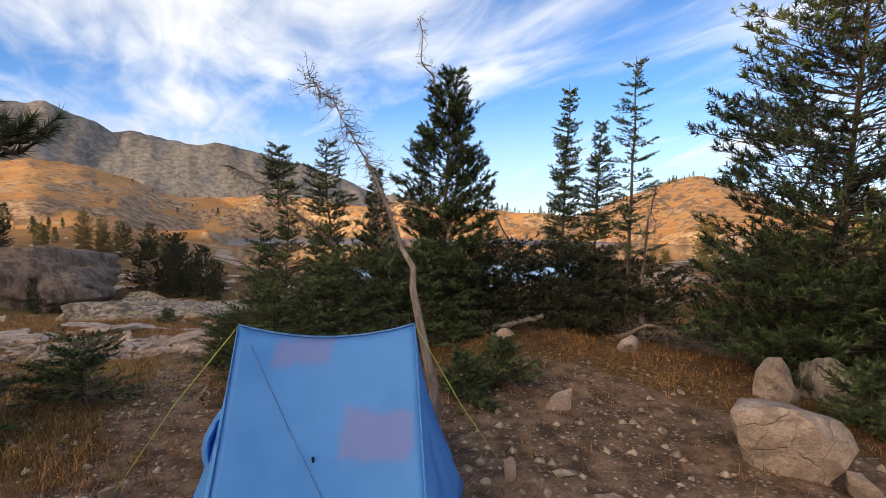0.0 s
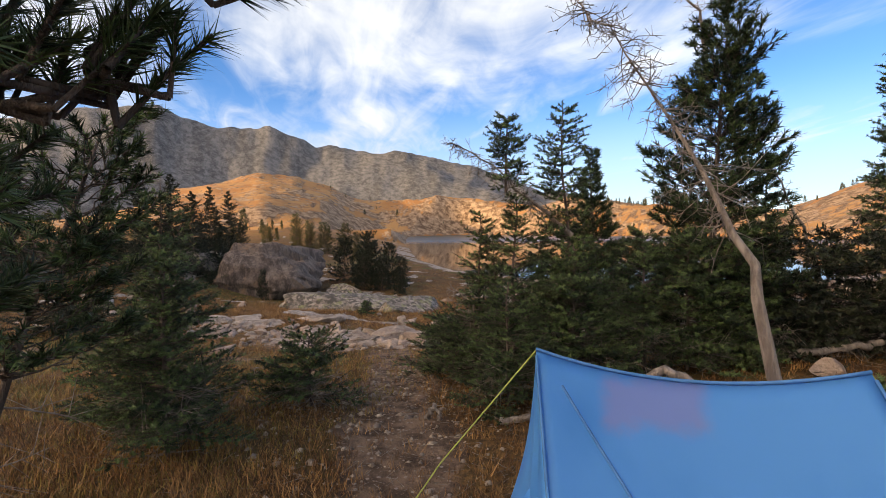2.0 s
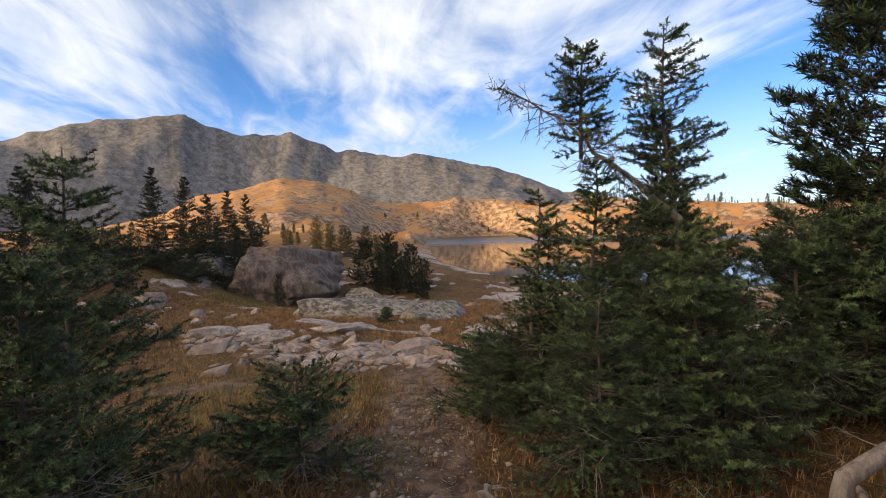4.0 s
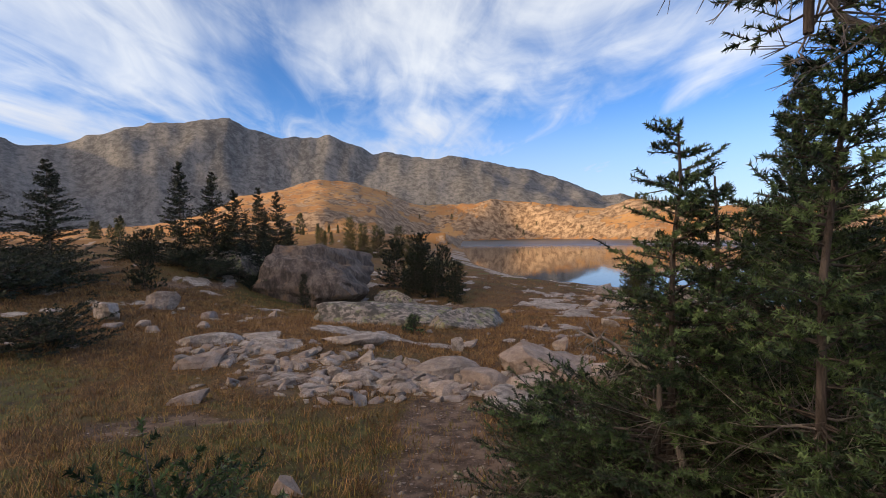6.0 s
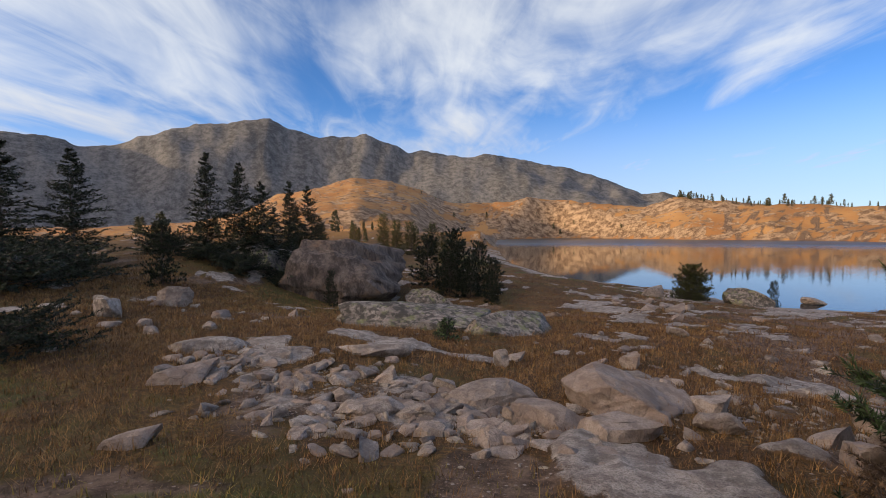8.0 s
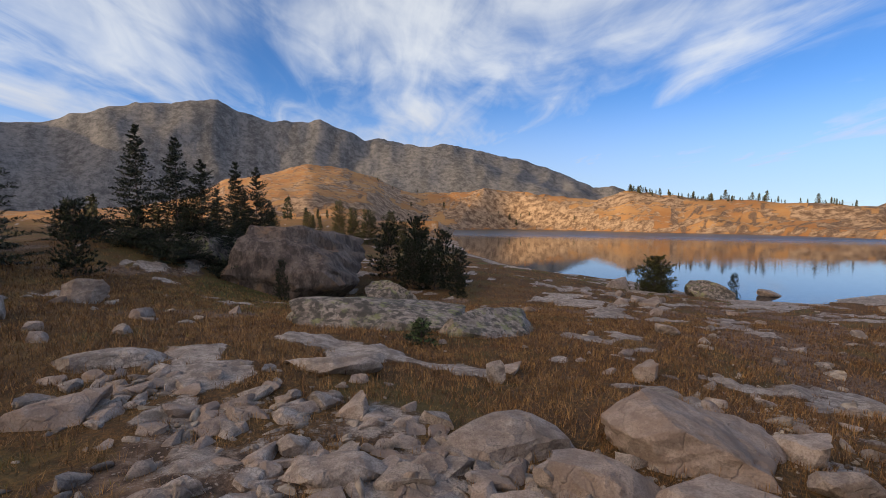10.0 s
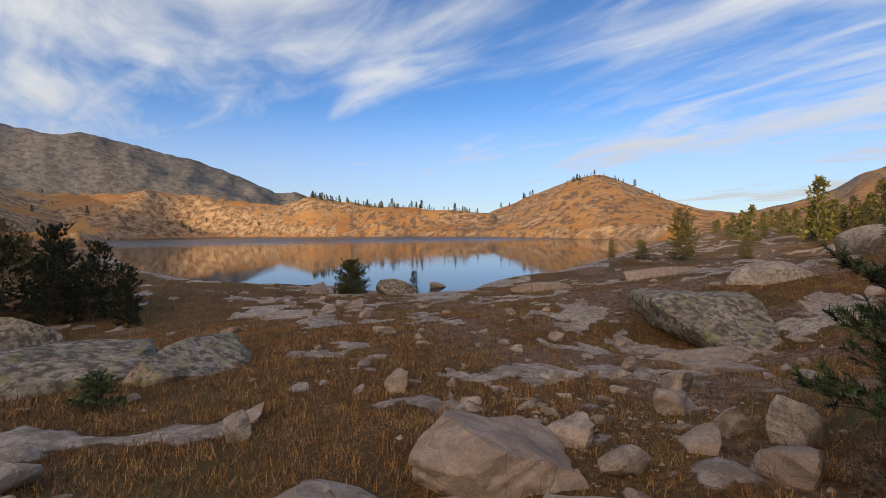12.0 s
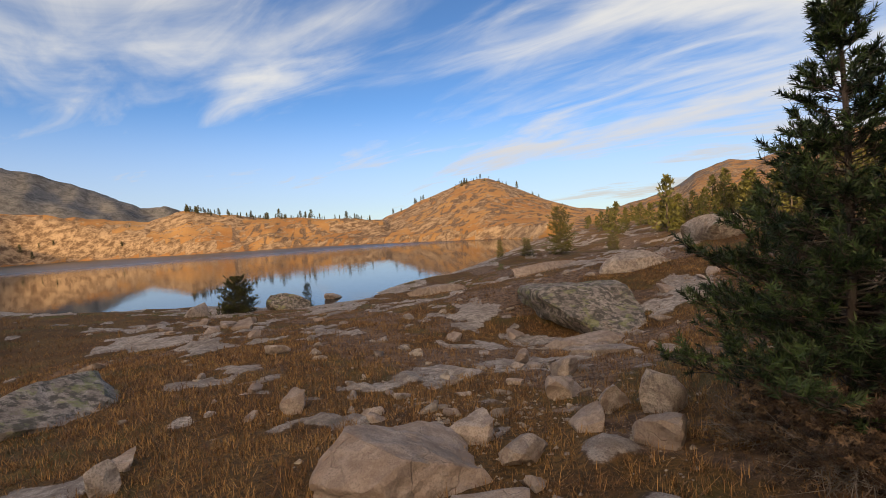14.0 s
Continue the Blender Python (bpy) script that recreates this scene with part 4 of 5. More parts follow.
rock("boulder", LICHEN[2], M_LICHEN, 4.0, 4.7, 0.6, 0.55, 0.5, 30, "lichened boulder under a pine")
rock("stone", ROCKS[2], M_GRANITE, 2.75, 2.95, 0.26, 0.22, 0.17, 0, "small tan stone on dirt")
rock("stone", ROCKS[6], M_GRANITE, 1.0, 2.75, 0.34, 0.26, 0.2, 40, "pinkish stone on bare dirt")
rock("stone", FLATS[6], M_GRANITE, 1.1, 4.3, 0.52, 0.3, 0.2, -15, "pale flat stone on bare dirt", sink=0.2)
rock("stone", FLATS[2], M_GRANITE, 2.4, 6.0, 0.6, 0.4, 0.3, 10, "grey half-buried stone in dry grass", sink=0.25)
rock("stone", FLATS[3], M_GRANITE, 0.25, 5.1, 0.42, 0.34, 0.3, 0, "whitish stone behind a small fir")
rock("stone", ROCKS[7], M_GRANITE, 0.85, 6.3, 0.3, 0.25, 0.2, 0, "pale stone in dry grass")
rock("stone", ROCKS[3], M_GRANITE, 0.46, 3.14, 0.13, 0.11, 0.16, 0, "small tan stone holding a tent guy line", sink=0.05)
rock("stone", ROCKS[5], M_GRANITE, -2.14, 2.86, 0.15, 0.13, 0.10, 0, "small brown stone holding a tent guy line", sink=0.05)
rock("boulder", FLATS[1], M_GRANITE, -3.25, 2.4, 0.85, 0.6, 0.34, 20, "pale rounded boulder beside the trail", sink=0.2)
rock("stone", FLATS[4], M_GRANITE, -4.9, 6.4, 0.4, 0.3, 0.15, 0, "pale stone in dry grass", sink=0.3)
rock("slab", FLATS[6], M_GRANITE, -7.9, 7.7, 0.9, 0.5, 0.22, 20, "low pale slab in dry grass", sink=0.35)

# ---- trees and shrubs near the walk ----
conifer("pine", "pine", 5.8, 1.55, 11, "large dark green pine at the edge of camp", base=0.05, step=0.18, per=10, top_power=0.30, skirt=110, ragged=0.15, dead=14, spot=(4.95, 5.75), detail=0.5)
conifer("pine", "pine", 3.65, 1.22, 12, "dense dark green pine beside granite rocks", base=0.10, step=0.11, per=10, top_power=1.75, skirt=40, ragged=0.22, dead=22, spot=(-1.40, 9.76), detail=0.75)
PINE_TOP = conifer("pine", "pine", 3.95, 0.70, 13, "pine with a twisted dead top behind the tent", base=0.14, step=0.10, per=9, top_power=0.55, dead=40, spot=(-0.04, 7.1), detail=0.7)
conifer("pine", "pine", 2.2, 0.46, 14, "young pine leaning beside the trail", base=0.42, step=0.11, per=6, top_power=0.40, dead=6, spot=(-3.95, 2.22), lean=(0.17, 0.27))
conifer("fir", "fir", 1.5, 0.50, 15, "bushy dark fir with dead lower twigs", base=0.12, step=0.05, per=7, top_power=0.7, dead=46, spot=(-4.12, 3.52), detail=1.3)
conifer("fir", "fir", 2.2, 0.60, 16, "pale green young fir", base=0.1, step=0.09, per=7, top_power=0.7, dead=8, spot=(-4.85, 4.1))
conifer("fir", "fir", 3.0, 0.32, 17, "slender fir with ragged top behind the tent", base=0.50, step=0.085, per=7, top_power=0.45, dead=60, spot=(-1.45, 6.25))
conifer("fir", "fir", 2.02, 0.42, 19, "young fir spreading low over dry grass", base=0.20, step=0.10, per=6, top_power=0.75, dead=16, spot=(-2.53, 6.34), detail=1.3)
conifer("fir_mat", "fir", 0.85, 0.72, 28, "low green fir mat with pale bare boughs", "shrub", base=0.10, step=0.06, per=8, top_power=0.35, dead=40, spot=(-2.58, 6.3), detail=1.3)
conifer("fir_mat", "fir", 0.80, 0.62, 47, "low green fir mat with pale bare boughs", "shrub", base=0.10, step=0.06, per=8, top_power=0.40, dead=40, spot=(-3.02, 6.80), detail=1.3)
conifer("fir", "fir", 1.78, 0.40, 29, "young fir in a dense clump", base=0.15, step=0.09, per=6, top_power=0.7, dead=20, spot=(-2.33, 6.42), detail=1.3)
conifer("fir", "fir", 1.75, 0.50, 20, "young fir in a dense clump", base=0.08, step=0.08, per=7, top_power=0.7, dead=24, spot=(-1.86, 6.9))
conifer("fir", "fir", 1.2, 0.46, 21, "low fir in a dense clump", base=0.08, step=0.06, per=7, top_power=0.6, dead=34, spot=(-1.95, 5.3), detail=1.3)
conifer("fir", "fir", 2.15, 0.46, 22, "young fir in a dense clump", base=0.10, step=0.08, per=7, top_power=0.75, dead=44, spot=(-2.06, 6.08), detail=1.3)
conifer("fir", "fir", 1.5, 0.62, 23, "bushy fir with many dead twigs", base=0.08, step=0.06, per=8, top_power=0.5, dead=44, spot=(-1.42, 5.85))
conifer("fir", "fir", 1.55, 0.55, 46, "bushy fir with many dead twigs", base=0.10, step=0.07, per=7, top_power=0.5, dead=40, spot=(-0.72, 6.35))
conifer("fir", "fir", 1.5, 0.55, 61, "dark bushy fir behind the tent", base=0.06, step=0.07, per=8, top_power=0.45, dead=40, spot=(-0.30, 6.5), detail=0.8)
conifer("fir", "fir", 1.3, 0.52, 62, "dark bushy fir behind the tent", base=0.06, step=0.07, per=8, top_power=0.45, dead=40, spot=(0.16, 6.75), detail=0.8)
conifer("fir", "fir", 4.2, 0.42, 24, "tall slender spruce above low fir mats", base=0.26, step=0.11, per=8, top_power=0.8, dead=16, spot=(2.09, 8.15), detail=0.8)
conifer("fir", "fir", 3.55, 0.40, 25, "tall slender spruce above low fir mats", base=0.26, step=0.11, per=8, top_power=0.8, dead=16, spot=(2.56, 7.9), detail=0.8)
conifer("fir", "fir", 4.3, 0.40, 26, "tall half-bare spruce above low fir mats", base=0.3, step=0.12, per=5, top_power=0.5, bare=0.4, dead=30, spot=(2.83, 7.1), detail=0.8)
conifer("fir", "fir", 2.4, 0.3, 27, "thin young spruce behind low fir mats", base=0.2, step=0.12, per=6, top_power=0.8, spot=(0.75, 8.0), detail=0.7)
for k, (x, y, h, r) in enumerate(((0.45, 7.0, 1.25, 0.62), (1.15, 7.3, 1.35, 0.72), (1.85, 7.35, 1.3, 0.72), (2.55, 7.5, 1.35, 0.75), (3.25, 7.25, 1.25, 0.7))):
    conifer("fir_mat", "fir", h, r, 30 + k, "low wind-beaten dark fir mat with dead roots", "shrub", "fir mats behind the camp", base=0.05, step=0.07, per=7, top_power=0.30,
            dead=34, spot=(x, y), detail=0.45, needle_mat=M_SHADED)
conifer("fir", "fir", 0.58, 0.32, 40, "small fir seedling on bare dirt", base=0.08, step=0.04, per=6, spot=(0.62, 4.75))
conifer("fir", "fir", 0.5, 0.30, 41, "small fir seedling beside the tent", base=0.08, step=0.04, per=6, spot=(0.22, 4.55))
conifer("fir", "fir", 0.6, 0.42, 42, "small fir seedling beside a boulder", base=0.08, step=0.04, per=6, spot=(3.7, 3.95))
conifer("shrub", "fir", 0.72, 0.52, 43, "low half-dead fir shrub beside the trail", "shrub", base=0.15, step=0.05, per=6, top_power=0.35, bare=0.35, dead=40, spot=(-3.9, 4.95))
conifer("shrub", "fir", 0.55, 1.3, 44, "dense dark fir mat in the meadow", "shrub", base=0.06, step=0.07, per=9, top_power=0.3, spot=(-13.6, 8.5), detail=0.4, needle_mat=M_SHADED)
conifer("fir", "fir", 0.55, 0.28, 45, "small fir in front of a rock mound", base=0.08, step=0.05, per=6, spot=(-8.9, 14.9), detail=0.7)

conifer("dry_bush", "fir", 0.52, 0.50, 48, "dry brown leafy bush under the pine", "shrub", base=0.05, step=0.05, per=7, top_power=0.4, dead=40, spot=(-2.25, 9.30), detail=0.8, needle_mat=M_DRYLEAF)
conifer("dry_bush", "fir", 0.45, 0.45, 49, "dry brown leafy bush under the pine", "shrub", base=0.05, step=0.05, per=7, top_power=0.4, dead=40, spot=(-2.00, 9.95), detail=0.8, needle_mat=M_DRYLEAF)

# ---- trees and shrubs farther off ----
SPRUCE = conifer("spruce", "fir", 5.6, 1.25, 51, "tall dark spruce on the meadow's edge", group="spruces by the meadow", base=0.05, step=0.20, per=9, top_power=0.9, spot=(-27.0, 20.5), detail=0.26, needle_mat=M_SHADED)
SPRUCE_B = conifer("spruce", "fir", 5.4, 1.35, 52, "tall dark spruce on the meadow's edge", group="spruces by the meadow", base=0.05, step=0.20, per=9, top_power=0.75, spot=(-25.8, 21.6), detail=0.26, needle_mat=M_SHADED)
BUSHY = conifer("pine", "pine", 3.0, 1.05, 53, "dark bushy pine beside the boulder", group="pines by the boulder", base=0.04, step=0.17, per=9, top_power=0.4, spot=(-18.2, 31.5), detail=0.27, needle_mat=M_SHADED)
MAT = conifer("fir_mat", "fir", 0.7, 1.5, 54, "dark fir mat at the foot of the spruces", "shrub", "fir mats in the meadow", base=0.05, step=0.06, per=9, top_power=0.35, spot=(-26.0, 19.8), detail=0.3, needle_mat=M_SHADED)
OLIVE = conifer("pine", "pine", 5.2, 1.7, 55, "sunlit olive-green pine near the lake", group="sunlit pines", base=0.05, step=0.2, per=10, top_power=0.4, spot=(28.0, 49.2), detail=0.3, needle_mat=M_OLIVE)


def plant(proto, x, y, h, turn, wide=1.0, sink=0.05):
    base_h = HEIGHTS[proto.name]
    k = h / base_h
    return copy_thing(proto, pose(x, y, float(land(x, y)) - sink, 0, 0, turn) @ Matrix.Diagonal((k * wide, k * wide, k, 1)))


HEIGHTS = {SPRUCE.name: 5.6, SPRUCE_B.name: 5.4, BUSHY.name: 3.0, MAT.name: 0.7, OLIVE.name: 5.2}
for x, y, h, turn, wide in ((-24.9, 22.3, 4.6, 60, 1.0), (-31.7, 30.1, 6.2, 30, 0.85), (-30.7, 30.9, 5.9, 200, 0.85), (-29.0, 30.5, 3.8, 100, 0.9), (-23.7, 23.2, 3.2, 20, 0.9),
                            (-28.0, 14.9, 4.9, 140, 1.1), (-26.6, 24.5, 3.4, 10, 1.1), (-33.0, 27.0, 3.6, 70, 0.9), (-29.8, 13.0, 5.4, 10, 1.3), (-32.5, 31.5, 4.4, 10, 0.9)):
    plant(SPRUCE if turn % 20 else SPRUCE_B, x, y, h * 1.05, turn, wide * 1.15)
for x, y, h, turn, wide in ((-16.2, 30.0, 2.4, 40, 0.9), (-18.9, 33.0, 3.6, 150, 0.85), (-14.6, 29.2, 1.6, 90, 0.8), (-19.2, 21.6, 1.7, 20, 0.5), (-17.4, 29.6, 2.7, 200, 0.85), (-19.9, 31.0, 3.2, 10, 0.9),
                            (-15.4, 31.4, 2.2, 250, 0.9), (-16.9, 32.4, 3.0, 300, 0.8), (-0.6, 42.2, 1.7, 10, 0.6), (-21.5, 15.2, 2.4, 120, 0.8), (-13.9, 28.4, 1.1, 60, 0.7)):
    plant(BUSHY, x, y, h, turn, wide)
for x, y, h, turn, wide in ((-24.2, 20.2, 0.75, 80, 1.0), (-28.5, 19.2, 0.8, 170, 1.0), (-23.8, 12.4, 0.9, 0, 1.3), (-26.5, 12.0, 1.1, 60, 1.2), (-22.8, 22.0, 0.65, 40, 1.0), (-27.5, 23.5, 0.9, 100, 1.3), (-21.0, 10.6, 0.9, 200, 1.2)):
    plant(MAT, x, y, h, turn, wide)
for x, y, h, turn, wide in ((24.0, 50.0, 2.0, 40, 1.2), (28.0, 62.0, 2.4, 10, 0.8), (34.0, 47.5, 2.0, 100, 1.2), (-48.0, 62.0, 5.5, 60, 0.7), (-44.0, 60.0, 4.6, 90, 0.8), (-52.0, 60.0, 4.0, 200, 0.8),
                            (-40.0, 58.0, 4.6, 150, 0.9), (-36.0, 57.0, 4.4, 20, 0.9), (-57.0, 58.0, 3.6, 250, 0.8), (-33.0, 55.0, 3.6, 70, 0.8)):
    plant(OLIVE, x, y, h, turn, wide)


conifer("shrub", "pine", 2.3, 1.15, 56, "dense olive-green pine shrub on the lake shore", "shrub", base=0.03, step=0.10, per=14, top_power=0.45, ragged=0.3, skirt=40, spot=(-5.2, 41.3), detail=0.4, needle_mat=M_OLIVE)


def far_tree(seed, height, radius, mat, label, group):
    """A small conifer seen from afar: trunk and a crown of coarse sprays."""
    rng = np.random.default_rng(seed)
    root = new("conifer")
    v, t = polyline_tube([(0, 0, -0.3), (0.02, 0, height * 0.5), (0, 0.02, height)], [0.1, 0.06, 0.01], 4)
    part_mesh("trunk", mesh_tris("trunk", v, t, M_BARK), root)
    n = 110
    q = rng.uniform(0.06, 1, n)
    phi = rng.uniform(0, 2 * math.pi, n)
    ln = radius * (1 - q) ** 0.6 * rng.uniform(0.5, 1.15, n) + 0.12
    p = np.stack([0 * q, 0 * q, q * height], -1)
    d = unit(np.stack([np.cos(phi), np.sin(phi), rng.uniform(-0.2, 0.5, n)], -1))
    crown = needles(rng, p + d * (ln * 0.25)[:, None], d, ln * 0.7, 5, 0.34 * height / 4, 0.085 * height / 4, 0.6)
    part_mesh("crown", mesh_tris("crown", *crown, mat, tone=np.repeat(rng.random(n), 15)), root)
    return tagged(root, label, "tree", group)


FAR = [far_tree(k, 4.0, (0.75, 1.0, 1.35)[k % 3], M_FARFIR, "small distant conifer on a sunlit ridge", "conifers on the far ridges") for k in range(4)]
FAR_OLIVE = [far_tree(10 + k, 4.0, 1.5, M_OLIVE, "sunlit olive conifer on the hillside", "conifers on the hillside") for k in range(3)]


def far_spot(az, r):
    a = radians(az)
    return HUB[0] - r * math.sin(a), HUB[1] + r * math.cos(a)


def scatter_far():
    rng = np.random.default_rng(77)
    used = set()

    def put(protos, az, r, h):
        x, y = far_spot(az, r)
        if shore_distance(np.array(x), np.array(y)) < 2:
            return
        p = protos[int(rng.integers(len(protos)))]
        m = pose(x, y, float(land(x, y)) - 0.2, 0, 0, rng.uniform(0, 360)) @ Matrix.Diagonal((h / 4, h / 4, h / 4, 1))
        if p.name not in used:
            used.add(p.name)
            p.matrix_basis = m
        else:
            copy_thing(p, m)

    def kn(az):
        return float(np.interp(az, (-20, -10, 0, 10, 20, 27, 35, 60), (195, 215, 228, 245, 255, 250, 150, 110)) + np.interp(az, (20, 27, 35), (45, 60, 180)))

    for _ in range(110):                    # along the crest of the far shore
        az = rng.choice((-14.0, -9.0, -5.5, -3.0, 1.5, 3.5)) + rng.normal(0, 1.3)
        put(FAR, az, kn(az) + rng.uniform(-3, 8), rng.uniform(1.8, 4.6))
    for _ in range(30):
        az = rng.uniform(6, 34)
        put(FAR, az, kn(az) - rng.uniform(0, 45), rng.uniform(1.5, 4.0))
    for _ in range(34):                     # on the round hill's skyline
        az = rng.uniform(-37, -18)
        put(FAR, az, 285 + rng.uniform(-14, 4), rng.uniform(2.0, 3.8))
    for _ in range(40):                     # dark trees before the knoll
        az = rng.uniform(33, 66)
        put(FAR, az, rng.uniform(80, 150), rng.uniform(2.5, 5.0))
    for _ in range(70):                     # wooded bank
        az = rng.uniform(-70, -50)
        put(FAR_OLIVE if rng.random() < 0.7 else FAR, az, rng.uniform(62, 112), rng.uniform(3.0, 5.5))
    for _ in range(22):
        az = rng.uniform(-51, -40)
        put(FAR_OLIVE, az, rng.uniform(85, 190), rng.uniform(2.5, 4.5))


scatter_far()

# ---- dead wood ----
def dead_tree(name, pts, r0, r1, seed, label, twigs=60, reach=0.35, start=0.35):
    rng = np.random.default_rng(seed)
    root = new(name)
    p = np.asarray(pts, float)
    t0 = np.linspace(0, 1, len(p))
    t = np.linspace(0, 1, 16)
    line = np.stack([np.interp(t, t0, p[:, i]) for i in range(3)], -1)
    line[1:-1] += rng.normal(0, 0.012, (14, 3))
    v, f = polyline_tube(line, r1 + (r0 - r1) * (1 - t) ** 2.2, 8)
    part_mesh("trunk", mesh_tris("trunk", v, f, M_GREYWOOD, True), root)
    segs = []
    if twigs:
        s = rng.uniform(start, 1, twigs)
        o = np.stack([np.interp(s, t, line[:, i]) for i in range(3)], -1)
        d = unit(rng.normal(0, 1, (twigs, 3)) * np.array((1, 1, 0.6)) + np.array((0, 0, -0.3)))
        ln = rng.uniform(0.3, 1, (twigs, 1)) * reach * (1.15 - s[:, None] * 0.75)
        mid = o + d * ln * 0.55
        end = o + d * ln + rng.normal(0, 0.25, (twigs, 3)) * ln
        segs += [tubes(o, mid, 0.0042, 0.003, 4), tubes(mid, end, 0.003, 0.0012, 3)]
        for _ in range(4):
            k = rng.uniform(0.2, 1, (twigs, 1))
            q = mid + (end - mid) * k
            segs.append(tubes(q, q + unit(rng.normal(0, 1, (twigs, 3)) + d) * ln * rng.uniform(0.15, 0.5, (twigs, 1)), 0.0025, 0.001, 3))
        tagged(part_mesh("twigwork", mesh_tris("twigwork", *join(segs), M_GREYWOOD), root), kind="stuff")
    return tagged(root, label, "dead tree")


def g(x, y, up=0.0):
    return (x, y, float(land(x, y)) + up)


dead_tree("leaning_dead_tree", (g(-0.045, 4.15, -0.1), (-0.247, 4.15, 1.05), (-0.44, 4.3, 1.6), (-0.73, 4.5, 2.2), (-1.07, 4.55, 2.82), (-1.32, 4.6, 3.1)), 0.05, 0.003, 3,
          "bare grey dead tree leaning over the tent", 190, 0.42, 0.34)
dead_tree("leaning_dead_tree", (g(1.55, 7.8, -0.05), (1.20, 7.75, 1.0), (0.95, 7.7, 1.65), (0.62, 7.7, 2.4), (0.40, 7.7, 3.0)), 0.045, 0.004, 4, "bare grey dead trunk leaning on a pine", 50, 0.3, 0.3)
DEAD_TOP = dead_tree("dead_snag", ((-0.08, 7.1, 3.4), (-0.14, 7.1, 3.85), (-0.34, 7.05, 4.1), (-0.29, 7.05, 4.42), (-0.34, 7.05, 4.72)), 0.022, 0.006, 5, "twisted bare grey treetop above a pine", 60, 0.26, 0.1)
for piece in list(DEAD_TOP.children):
    piece.name = "dead_top" if "trunk" in piece.name else "twigwork"
    piece.parent = PINE_TOP
    piece.matrix_parent_inverse = PINE_TOP.matrix_basis.inverted()
bpy.data.objects.remove(DEAD_TOP)
dead_tree("dead_snag", (g(3.05, 7.05, -0.1), (3.05, 7.05, 0.9), (3.1, 7.0, 1.7), (3.2, 7.0, 2.2)), 0.05, 0.012, 6, "bare grey dead trunk among fir mats", 90, 0.7, 0.05)
dead_tree("dead_bough", ((-1.46, 6.25, 1.35), (-1.70, 6.15, 1.60), (-1.95, 6.05, 1.80), (-2.15, 6.0, 2.05), (-2.45, 5.88, 2.26), (-2.68, 5.80, 2.36)), 0.034, 0.006, 7, "bare drooping dead bough with twigs", 110, 0.42, 0.25)


def bough_top():
    """The living upright tip of the bent bough."""
    top = conifer("fir", "fir", 0.72, 0.22, 18, "upright green tip growing from a bent bough", base=0.08, step=0.07, per=6, top_power=0.5)
    top.matrix_basis = pose(-2.12, 6.01, 1.92)


bough_top()
dead_tree("fallen_log", (g(0.2, 6.6, 0.06), g(0.9, 6.75, 0.10), g(1.5, 6.9, 0.22)), 0.05, 0.035, 8, "fallen grey log on dry duff", 20, 0.4, 0.1)
dead_tree("fallen_log", (g(-1.95, 4.9, 0.04), g(-1.5, 5.0, 0.06), g(-1.0, 5.1, 0.07)), 0.035, 0.02, 9, "fallen grey branch beside the tent", 16, 0.35, 0.1)
dead_tree("arched_root", (g(-0.92, 5.05, -0.05), g(-0.88, 5.1, 0.30), g(-0.66, 5.15, 0.46), g(-0.45, 5.15, 0.36), g(-0.30, 5.2, 0.0)), 0.055, 0.035, 10, "weathered arched grey root", 8, 0.3, 0.3)
dead_tree("dead_root", (g(-2.62, 4.9, 0.0), g(-2.55, 4.95, 0.14), g(-2.45, 4.8, 0.05)), 0.03, 0.015, 11, "small weathered grey root on the trail", 6, 0.2, 0.2)
dead_tree("tangled_roots", (g(2.6, 6.9, 0.0), g(3.0, 6.7, 0.3), g(3.5, 6.6, 0.15), g(4.0, 6.5, 0.02)), 0.035, 0.012, 12, "tangle of bare grey roots and branches", 130, 0.75, 0.0)
dead_tree("curved_branch", (g(-2.42, 6.2, -0.04), (-2.50, 6.25, 0.30), (-2.60, 6.28, 0.55), (-2.78, 6.35, 0.68), (-2.92, 6.4, 0.70)), 0.022, 0.008, 13, "curved pale bare branch of a young fir", 30, 0.3, 0.2)
dead_tree("dead_branch", (g(-4.6, 4.55, 0.0), g(-4.5, 4.6, 0.25), g(-4.35, 4.7, 0.42)), 0.018, 0.006, 14, "thin bare grey branch in the grass", 24, 0.25, 0.1)


